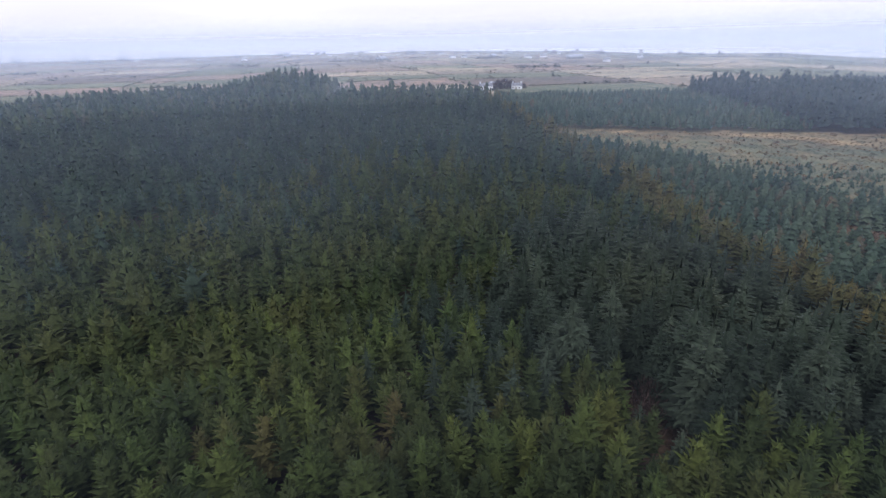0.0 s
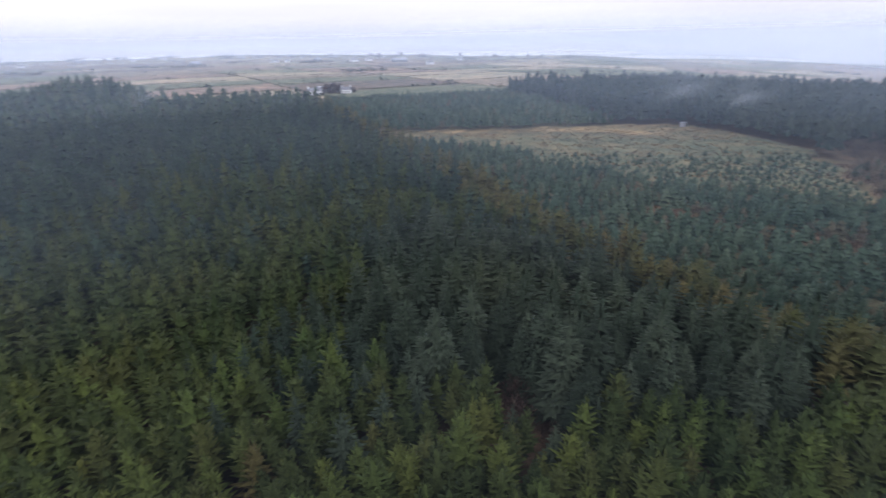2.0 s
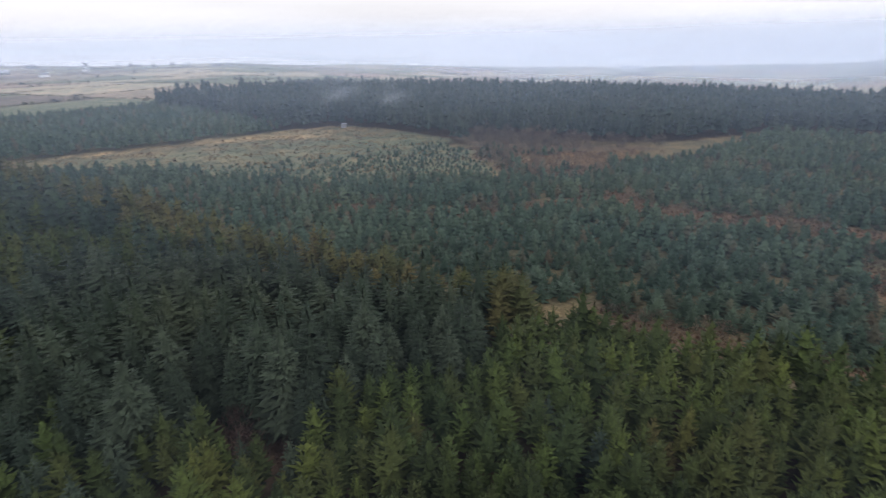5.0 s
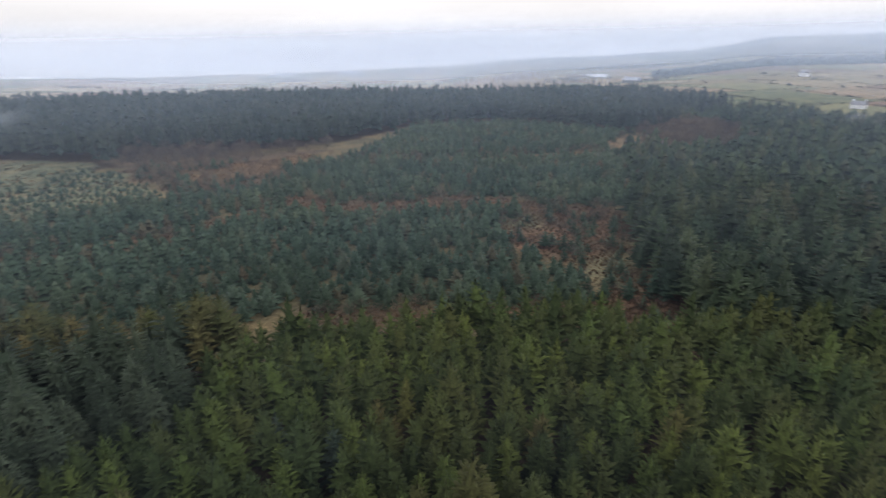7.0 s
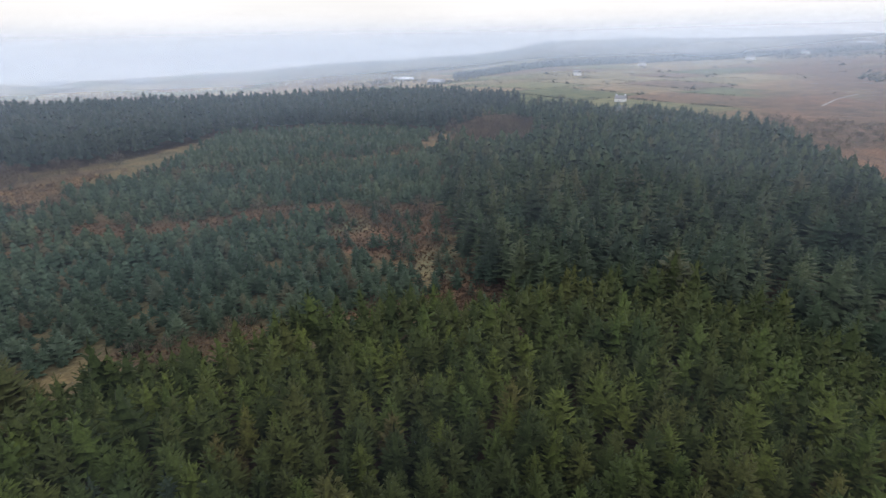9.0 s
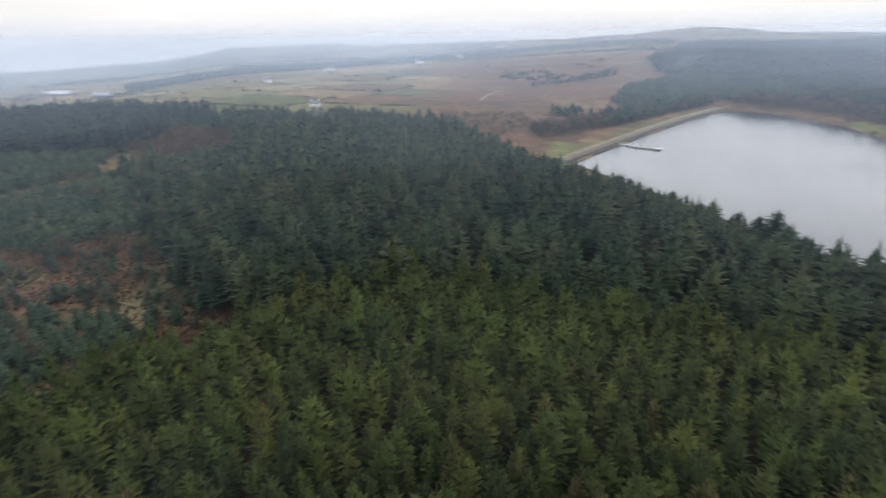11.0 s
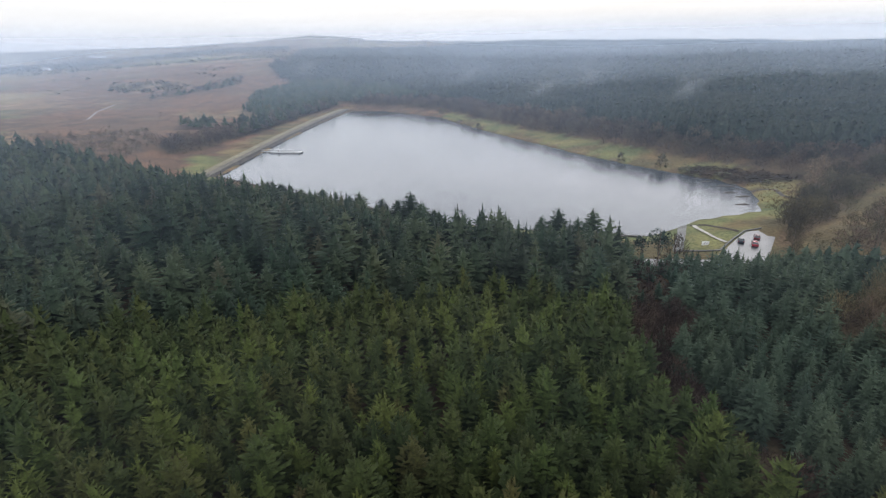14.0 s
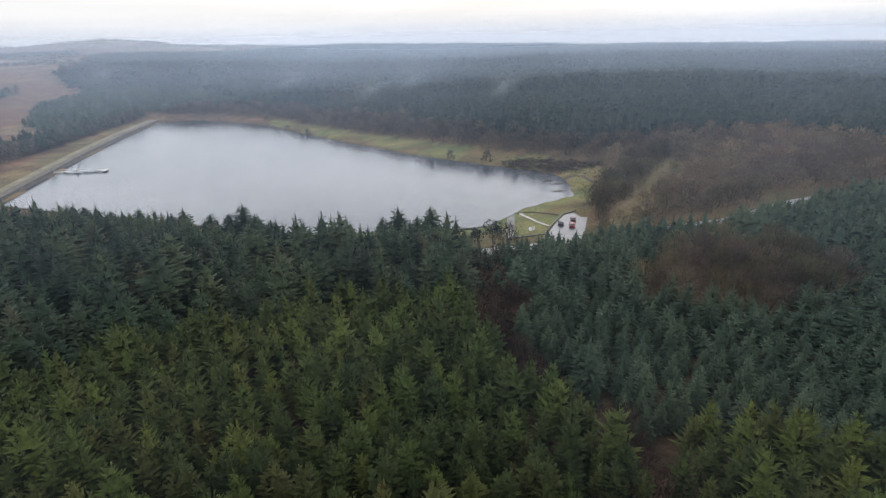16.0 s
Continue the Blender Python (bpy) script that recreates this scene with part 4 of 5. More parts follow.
# same toning for the far stands: lower tints, and darker needles likelier with distance
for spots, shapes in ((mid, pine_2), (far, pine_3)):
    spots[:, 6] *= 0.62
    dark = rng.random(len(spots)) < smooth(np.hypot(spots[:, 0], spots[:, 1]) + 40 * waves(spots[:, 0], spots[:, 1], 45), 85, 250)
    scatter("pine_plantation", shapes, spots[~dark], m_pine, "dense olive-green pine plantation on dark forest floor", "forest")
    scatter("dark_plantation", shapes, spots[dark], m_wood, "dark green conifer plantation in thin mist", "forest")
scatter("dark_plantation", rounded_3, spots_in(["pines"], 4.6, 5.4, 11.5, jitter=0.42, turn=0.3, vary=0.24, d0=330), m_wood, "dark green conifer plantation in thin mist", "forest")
spots = spots_in(["spruce"], 3.9, 5.7, 11.0, jitter=0.42, turn=0.8, vary=0.24, thin=0.06)
short = 0.34 - 0.17 * smooth(spots[:, 0], 70, 110)
spots[:, 4] *= 1 - short * (1 - smooth(rim_distance(LAKE, spots[:, 0], spots[:, 1]), 10, 60))
dw = np.hypot(spots[:, 0], spots[:, 1])
spots[:, 4] *= 1 - 0.13 * smooth(dw, 170, 230)
tier = np.digitize(dw + rng.normal(0, 14, len(dw)), [118, 205])
for k, shapes in enumerate((wood_1, wood_2, wood_3)):
    scatter("spruce_wood", shapes, spots[tier == k], m_wood, "dark mixed spruce wood running down to the lake", "forest")
scatter("young_plantation", young_2, spots_in(["young"], 3.1, 3.6, 4.0, jitter=0.3, turn=0.5, vary=0.28, thin=0.06, d1=140), m_young, "young blue-green spruces planted in rows", "forest")
scatter("young_plantation", young_3, spots_in(["young"], 3.0, 3.3, 3.8, jitter=0.28, turn=0.5, vary=0.25, thin=0.07, d0=140), m_young, "young blue-green spruces planted in rows", "forest")
scatter("young_plantation", far_3, spots_in(["ne"], 3.4, 3.4, 5.8, jitter=0.25, turn=0.5), m_young, "young blue-green spruces planted in rows", "forest")
scatter("dark_forest", sitka_3, spots_in(["far"], 4.8, 5.6, 14.0, d1=330), m_hill, "tall dark spruce forest with wisps of mist", "forest")
scatter("dark_forest", rounded_3, spots_in(["far"], 5.2, 6.2, 13.0, jitter=0.42, d0=330), m_hill, "tall dark spruce forest with wisps of mist", "forest")
scatter("west_plantation", west_0, spots_in(["west"], 3.0, 3.8, 6.8, jitter=0.3, turn=0.2, d1=85), m_west, "pale blue-green spruces of middle height", "forest")
scatter("west_plantation", west_1, spots_in(["west"], 3.1, 4.1, 6.7, jitter=0.36, turn=0.2, vary=0.22, d0=85, d1=128), m_west, "pale blue-green spruces of middle height", "forest")
scatter("west_plantation", west_2, spots_in(["west"], 3.3, 4.5, 6.7, jitter=0.36, turn=0.2, vary=0.22, d0=128), m_west, "pale blue-green spruces of middle height", "forest")
scatter("young_plantation", far_3, spots_in(["lobe"], 3.5, 3.5, 5.5), m_young, "young blue-green plantation beyond the dam", "forest")
hill_near, hill_far = spots_in(["south"], 4.3, 5.2, 9.0, jitter=0.42, vary=0.22, d1=560), spots_in(["south"], 7.4, 11.2, 8.6, jitter=0.45, vary=0.24, d0=560, d1=1640)
for spots in (hill_near, hill_far):
    # blocks planted in different years stand at different heights
    block = waves(spots[:, 0] + 0.5 * spots[:, 1], spots[:, 1], 130, 81) + 0.4 * waves(spots[:, 0], spots[:, 1], 47, 82)
    spots[:, 4] *= 0.70 + 0.32 * smooth(block, 0.0, 0.12) + 0.2 * smooth(block, 0.5, 0.6)
scatter("hill_forest", far_3, hill_near, m_hill, "dark conifer forest on the hill across the lake", "forest")
scatter("hill_forest", far_4, hill_far, m_hill, "dark conifer forest on the hill across the lake", "forest")
scatter("birch_scrub", haze_1, spots_in(["strip"], 2.7, 5.0, 5.2, vary=0.28), m_plum_twig, "leafless reddish birch scrub in a gap", "scrub")
birch = spots_in(["birches"], 3.6, 6.8, 7.6, vary=0.24)
olive = rng.random(len(birch)) < 0.55
for pick, twig in ((olive, m_bare), (~olive, m_purple_twig)):
    scatter("birch_scrub", haze_1, birch[pick], twig, "rounded leafless birches among the spruces", "scrub")
scatter("birch_scrub", haze_2, spots_in(["scrub"], 4.4, 5.0, 5.0, thin=0.3, vary=0.3), m_red_twig, "leafless brown scrub beside the clearing", "scrub")
scatter("birch_scrub", haze_2, spots_in(["bracken", "gap"], 4.4, 4.2, 3.8, thin=0.35, vary=0.3), m_purple_twig, "leafless brown scrub in the bracken", "scrub")
scatter("birch_scrub", haze_2, spots_in(["orange"], 4.4, 4.0, 3.2, vary=0.3, thin=0.55), m_purple_twig, "sparse leafless scrub in straw-coloured grass", "scrub")
scatter("birch_scrub", haze_2, spots_in(["lane"], 3.2, 3.8, 3.2, vary=0.3, thin=0.4), m_purple_twig, "low leafless scrub along the ride", "scrub")
scatter("birch_scrub", haze_2, spots_in(["corner"], 3.4, 4.2, 3.4, vary=0.3, thin=0.3), m_plum_twig, "low leafless scrub at the corner of the plantation", "scrub")
scatter("young_plantation", young_2, spots_in(["corner"], 4.4, 3.4, 4.6, vary=0.3, thin=0.4), m_young, "scattered young spruces in the scrub", "forest")
scatter("birch_scrub", haze_2, spots_in(["foot"], 4.2, 6.0, 7.0, vary=0.28, thin=0.1), m_purple_twig, "leafless grey birches at the foot of the dark forest", "scrub")
scatter("leafless_wood", haze_3, spots_in(["grey_wood"], 4.6, 7.0, 7.0, jitter=0.5, vary=0.28), m_purple_twig, "grey-brown leafless wood behind the young plantations", "forest")
scatter("young_plantation", young_3, spots_in(["scrub"], 4.2, 3.2, 3.6, vary=0.3, thin=0.35), m_young, "scattered young spruces in brown scrub", "forest")
scatter("leafless_wood", haze_3, spots_in(["brown_wood"], 4.9, 8.6, 7.0, jitter=0.5, vary=0.36), m_red_twig, "reddish-brown leafless broadleaf wood by the road", "forest")
scatter("leafless_wood", haze_3, spots_in(["shore_wood"], 5.0, 9.0, 8.8, jitter=0.5, vary=0.26), m_purple_twig, "brown leafless trees along the far shore", "forest")
scatter("leafless_wood", haze_4, spots_in(["band"], 4.8, 7.8, 8.2, jitter=0.5, vary=0.25), m_bare, "grey-olive leafless trees from the inlet to the car park", "forest")
scatter("bank_trees", wood_3, spots_in(["bank"], 3.8, 5.6, 9.0, thin=0.15, vary=0.28, bounds=(180, 260, -545, -345)), m_wood, "dark mixed trees below the dam", "forest")
scatter("bank_trees", wood_3, spots_in(["pocket"], 4.2, 6.0, 7.0, thin=0.2, vary=0.28), m_wood, "dark mixed trees below the dam", "forest")
scatter("verge_scrub", haze_2, spots_in(["open"], 3.4, 4.4, 3.4, vary=0.35, thin=0.1), m_bare, "low olive scrub and rough grass beside the bare wood", "scrub")
scatter("verge_scrub", haze_2, spots_in(["verge"], 2.7, 4.6, 4.4, vary=0.3), m_bare, "leafless scrub along the lane", "scrub")
scatter("heath_scrub", haze_2, spots_in(["heath"], 4.2, 4.0, 3.2, thin=0.3), m_bare, "low leafless scrub at the edge of the moor", "scrub")
scatter("moor_belt", wood_3, spots_in(["belt"], 6.5, 6.0, 5.6, thin=0.45, vary=0.3), m_wood, "dark shelter belt of spruces on the moor", "trees")
scatter("moor_belt", haze_3, spots_in(["belt"], 6.0, 6.5, 5.0, thin=0.3, vary=0.3), m_purple_twig, "leafless shelter belt on the moor", "trees")
scatter("bank_scrub", haze_3, spots_in(["bank"], 3.6, 5.8, 7.0, vary=0.25), m_purple_twig, "leafless scrub on the slope below the dam", "scrub")
scatter("young_plantation", sitka_2, spots_in(["bracken"], 4.0, 2.6, 3.6, vary=0.3, thin=0.6), m_young, "scattered young spruces in the bracken", "forest")
tuss = spots_in(["clearing"], 1.7, 1.3, 0.7, jitter=0.5, vary=0.35)
lot = waves(tuss[:, 0], tuss[:, 1], 7, 71) + 0.6 * waves(tuss[:, 0], tuss[:, 1], 2.7, 72) + 0.5 * np.sin((tuss[:, 1] + 0.3 * tuss[:, 0]) / 3.1)
scatter("grass_tussocks", tufts, tuss[lot > 0.45], m_tuft, "straw-coloured grass tussocks in the clearing", "grass")
scatter("frosted_saplings", low_bushes, tuss[lot < -0.35] * (1, 1, 1, 1.0, 1.0, 1, 1), m_frost, "pale grey-green saplings and grass in the clearing", "saplings")
small = spots_in(["clearing"], 2.6, 1.7, 1.5, jitter=0.4, vary=0.3)
grown = rng.random(len(small)) < 0.75 * (1 - smooth(small[:, 1] + 0.30 * small[:, 0] + 8 * waves(small[:, 0], small[:, 1], 14, 51), 230, 268))
scatter("young_plantation", young_3, small[grown], m_young, "small spruces spreading into the clearing", "saplings")
scatter("bracken", tufts, tuss[(lot > 0.0) & (lot < 0.18)], m_bracken, "rusty bracken tufts in the clearing", "bracken")
# low growth and mud; the dark water reflection here is put into their colour
scatter("heather", low_bushes, spots_in(["heather"], 2.0, 3.0, 1.0, vary=0.3, thin=0.15), m_dark_heather, "low dark scrub and mud at the inlet head, toned like the water's dark reflection", "scrub")
scatter("inlet_reeds", tufts, spots_in(["inlet"], 1.2, 0.9, 0.8, thin=0.55), m_tuft, "dark reeds and sedge round the inlet", "reeds")
scatter("bracken", tufts, spots_in(["bracken", "gap", "lane", "scrub", "corner", "orange"], 1.5, 1.2, 0.8, d1=290), m_bracken, "rusty bracken and straw grass between the plantations", "bracken")
scatter("shore_reeds", tufts, spots_in(["meadow"], 3.4, 1.4, 0.4, thin=0.75), m_tuft, "rough grass tufts on the lakeside meadow", "grass")

# ---- farmland: hedgerows along the field edges, lone trees and belts of wood ----
shrubs, low_shrubs = [clump(14) for _ in range(5)], [clump(8, 0.6, 0.2) for _ in range(6)]
n = 1100000
d, az = 480 + 2300 * rng.random(n) ** 1.3, np.radians(np.where(rng.random(n) < 0.6, rng.uniform(-50, 40, n), rng.uniform(40, 172, n)))
x, y = d * np.sin(az), d * np.cos(az)
turn = radians(14)
u, v = x * np.cos(turn) + y * np.sin(turn) + 25 * waves(x, y, 200), -x * np.sin(turn) + y * np.cos(turn) + 25 * waves(x, y, 170, 2)
wide = np.where(d < 1500, np.where(az < radians(60), 180.0, 130.0), np.where(az < radians(60), 250.0, 210.0))
fu = np.abs(np.mod(u / wide + 0.5, 1) - 0.5) * wide
fv = (v + 40 * np.mod(np.floor(u / wide), 2)) / (wide * 0.62)
fv = np.abs(np.mod(fv + 0.5, 1) - 0.5) * wide * 0.62
moorland = (np.degrees(az) > 132) & (d < 800)
ok = (np.minimum(fu * 1.6, fv) < 1.1) & (waves(x, y, 37, 7) > -0.7) & (area_of(x, y) < 0) & (height(x, y) > SEA_Z + 3) & ~moorland
ok &= (np.degrees(az) > 85) | (rng.random(n) < 0.8)
x, y, d = x[ok], y[ok], d[ok]
size = rng.uniform(1.5, 3.1, len(x)) * (1 + (rng.random(len(x)) < 0.03) * 2.2)
scatter("hedgerow", [clump(5, 0.6, 0.24) for _ in range(6)], np.stack([x, y, height(x, y), size * 1.4, size * 0.75, rng.uniform(0, 6.28, len(x)), rng.random(len(x))], 1), m_hedge,
        "dark winter hedgerows between the fields", "hedge")
n = 90000
d, az = 560 + 2300 * rng.random(n), np.radians(rng.uniform(-55, 175, n))
x, y = d * np.sin(az), d * np.cos(az)
belt = (waves(x, y, 95, 11) > 0.66) & (waves(x, y, 330, 12) > 0.0)
belt |= (np.abs(d - 1650 - 160 * waves(x, y, 300, 3)) < 60) & (np.degrees(az) > 103)
belt |= (np.degrees(az) > 97) & (d > 1300) & (waves(x, y, 150, 13) > 0.22)
ok = belt & (area_of(x, y) < 0) & (height(x, y) > SEA_Z + 3) & (rng.random(n) < 0.8)
x, y = x[ok], y[ok]
size = rng.uniform(5, 9, len(x))
scatter("field_wood", low_shrubs, np.stack([x, y, height(x, y), size * 1.1, size, rng.uniform(0, 6.28, len(x)), rng.random(len(x))], 1), m_hedge,
        "small dark woods and shelter belts on the farmland", "trees")
n = 8000
az = np.radians(rng.uniform(106, 157, n))
d = np.interp(np.degrees(az), [108, 122, 131, 143, 155], [1300, 1400, 1450, 1700, 1900]) + rng.uniform(-75, 75, n)
x, y = d * np.sin(az), d * np.cos(az)
ok = (area_of(x, y) < 0) & (waves(x, y, 120, 61) > -0.5)
x, y = x[ok], y[ok]
size = rng.uniform(7, 12, len(x))
scatter("ridge_wood", low_shrubs, np.stack([x, y, height(x, y), size * 1.1, size, rng.uniform(0, 6.28, len(x)), rng.random(len(x))], 1), m_spruce,
        "long dark wood along the far rise", "trees")
n = 9000
d, az = 2400 + 380 * rng.random(n), np.radians(rng.uniform(-55, 34, n))
x, y = d * np.sin(az), d * np.cos(az)
ok = (waves(x, y, 52, 41) + 0.8 * waves(x, y, 19, 42) > 0.95) & (height(x, y) > -30)
x, y = x[ok], y[ok]
size = rng.uniform(8, 19, len(x))
scatter("skyline_trees", shrubs, np.stack([x, y, height(x, y), size * 1.2, size, rng.uniform(0, 6.28, len(x)), rng.random(len(x))], 1), m_dark_heather,
        "clumps of bare trees along the far skyline", "trees")
n = 1500
x, y = rng.uniform(170, 420, n), rng.uniform(-560, -230, n)
ok = (area_of(x, y) < 0) & (rng.random(n) < 0.25 + 0.5 * (waves(x, y, 40, 6) > 0.2))
x, y = x[ok], y[ok]
size = rng.uniform(0.6, 1.6, len(x))
scatter("moor_scrub", shrubs, np.stack([x, y, height(x, y), size * 1.6, size * 0.7, rng.uniform(0, 6.28, len(x)), rng.random(len(x))], 1), m_bare,
        "low brown scrub on the bracken moor", "scrub")


# ---- ribbons: road, paths, dam, shore wall ----
def ribbon(line, profile, step=3.0, lift=0.06, level=None):
    """A strip along a line. profile: (offset to the right of the way, height over the ground or the level)."""
    pts = []
    for (x1, y1), (x2, y2) in zip(line, line[1:]):
        k = max(1, int(math.hypot(x2 - x1, y2 - y1) / step))
        pts += [(x1 + (x2 - x1) * s / k, y1 + (y2 - y1) * s / k) for s in range(k)]
    pts.append(line[-1])
    p = np.array(pts, float)
    way = np.gradient(p, axis=0)
    way /= np.linalg.norm(way, axis=1, keepdims=True)
    right = np.stack([way[:, 1], -way[:, 0]], 1)
    bm = bmesh.new()
    rows = []
    for i in range(len(p)):
        row = []
        for off, h in profile:
            q = p[i] + right[i] * off
            z = h + lift + (float(height(q[0], q[1])) if level is None else level)
            row.append(bm.verts.new((q[0], q[1], z)))
        rows.append(row)
    for a, b in zip(rows, rows[1:]):
        for k in range(len(profile) - 1):
            bm.faces.new((a[k], a[k + 1], b[k + 1], b[k]))
    bmesh.ops.recalc_face_normals(bm, faces=bm.faces[:])
    return bm


road = part("road", ribbon(ROAD, [(-2.9, -0.25), (-2.3, 0.06), (0, 0.12), (2.3, 0.06), (2.9, -0.25)], lift=0.12), m_asphalt)
tagged(road, "wet grey tarmac lane past the reservoir", "road", kind="structure")
bm = bmesh.new()
ring = [(-58, -143.5), (-57, -149), (-59.8, -153), (-66.5, -163), (-72.5, -171), (-79, -173.5), (-80, -168), (-74.5, -157), (-69, -146)]
top = [bm.verts.new((x, y, 3.22 + 0.0 * x)) for x, y in ring]
low = [bm.verts.new((x * 1.004, y * 1.002, 2.2)) for x, y in ring]
bm.faces.new(top)
for k in range(len(ring)):
    bm.faces.new((top[k], low[k], low[(k + 1) % len(ring)], top[(k + 1) % len(ring)]))
car_park = part("car_park", bm, m_asphalt)
tagged(car_park, "wet tarmac car park beside the reservoir", "car park", kind="structure")
path = part("footpath", ribbon([(-60, -183), (-59.2, -177), (-59.4, -171), (-60.6, -165.5), (-63, -160.5)], [(-0.6, 0), (0.6, 0)], 1.5, 0.25), m_gravel)
tagged(path, "pale gravel footpath across the lakeside grass", "path", kind="structure")
slip = part("slipway", ribbon([(-58, -188.5), (-52.5, -170), (-46.5, -151)], [(-1.35, 0), (1.35, 0)], 2.0, 0.22), m_concrete)
tagged(slip, "grey concrete slipway running down to the water", "slipway", kind="structure")
kerb = part("kerb", ribbon([(-45, -150.3), (-52, -151.6), (-58.8, -153.2), (-65.8, -163.4), (-72, -171.6), (-78, -174.2)], [(-0.2, 0), (-0.2, 0.35), (0.2, 0.35), (0.2, 0)], 2.0, 0.1), m_concrete)
tagged(kerb, "low pale concrete wall round the car park", "wall", kind="structure")
channel = part("channel", ribbon([(-95, -233), (-100, -234), (-105, -231), (-104, -221), (-108, -210)], [(-0.9, 0), (-0.4, 0.02), (0.4, 0.02), (0.9, 0)], 1.5, 0.12), m_mud)
tagged(channel, "dark muddy channel winding through the marsh", "channel", kind="structure")
drain = part("drain", ribbon([(-59, -183.5), (-64, -181), (-67, -175.5), (-70.5, -171.5)], [(-0.7, 0), (0, 0.3), (0.7, 0)], 1.5, 0.08), m_mud)
tagged(drain, "dark earth bank between the two lawns", "bank", kind="structure")
wall = part("shore_wall", ribbon([(-40, -169.6), (0, -172.6), (25, -178.6), (90, -210.6), (151, -243)], [(0.9, -2.5), (0.9, 0.75), (-0.2, 0.75), (-0.2, -0.5)], 3.0, 0.0, level=0.4), m_stone)
tagged(wall, "dark stone wall along the lake shore", "wall", kind="structure")

dam = thing("dam", pose(0, 0, 0), "stone-faced earth dam with a pale crest path", "dam")
DAM_WAY = DAM[::-1]
part("stone_facing", ribbon(DAM_WAY, [(-7.4, -1.2), (-6.7, 0.25), (-5.9, 1.45)], 4.0, 0.0, level=0.05), m_stone, dam, "dark stone pitching above the water")
part("crest_path", ribbon(DAM_WAY, [(-5.3, 1.5), (-3.5, 1.66), (-1.6, 1.68), (-0.8, 1.4)], 4.0, 0.0, level=0.05), m_crest, dam, "worn brown-grey track on the crest")
part("coping", ribbon(DAM_WAY, [(-5.9, 1.0), (-5.9, 1.66), (-5.3, 1.66), (-5.3, 1.0)], 4.0, 0.0, level=0.05), m_stone, dam, "low stone coping at the water side")
part("grass_bank", ribbon(DAM_WAY, [(-1.7, 1.72), (2, 1.8), (6, 1.3), (12, 0.2), (16, -2.0)], 4.0, 0.0, level=0.05), m_bank, dam, "rough grass on the outer slope")
for way in ([(489, -539), (479, -558), (465, -583), (442, -609), (414, -636)], [(341, -390), (373, -440), (386, -468), (397, -494)]):
    track = part("track", ribbon(way, [(-0.9, 0), (0.9, 0)], 6.0, 0.3), m_track)
    tagged(track, "pale track over the bracken moor", "track", kind="structure")

# ---- the jetty on the dam ----
jetty = thing("jetty", pose(147, -309.5, 0), "pale floating boat jetty moored at the dam", "jetty")
part("walkway", box(bmesh.new(), -13, 12.5, -1.9, -0.7, 0.45, 0.7, 0.05), m_deck, jetty)
part("walkway", box(bmesh.new(), -13, 4.5, 1.3, 2.3, 0.45, 0.7, 0.05), m_deck, jetty)
part("end_pontoon", box(bmesh.new(), -15.2, -12.9, -2.3, 2.7, 0.35, 0.85, 0.08), m_deck, jetty)
part("cross_walk", box(bmesh.new(), -1.2, 0.4, -0.7, 1.3, 0.45, 0.72, 0.04), m_deck, jetty)
for px in (-14, -9, -4, 1, 6, 11):
    part("float", box(bmesh.new(), px - 1.0, px + 1.0, -1.8, -0.8, -0.25, 0.44, 0.12), m_dark_wood, jetty, "dark float under the deck")
for px in (-12, -6, 0, 6, 12):
    part("post", rod(bmesh.new(), (px, -1.95, -1.0), (px, -1.95, 1.7), 0.07), m_steel, jetty)
part("handrail", rod(bmesh.new(), (-12, -1.95, 1.6), (12, -1.95, 1.6), 0.04), m_steel, jetty)
part("mast", rod(bmesh.new(), (-0.4, 0.2, 0.6), (-0.4, 0.2, 3.4), 0.10, 0.07), m_deck, jetty, "white marker post")
part("locker", box(bmesh.new(), -1.0, 0.2, -0.3, 0.7, 0.72, 1.8, 0.05), m_deck, jetty)


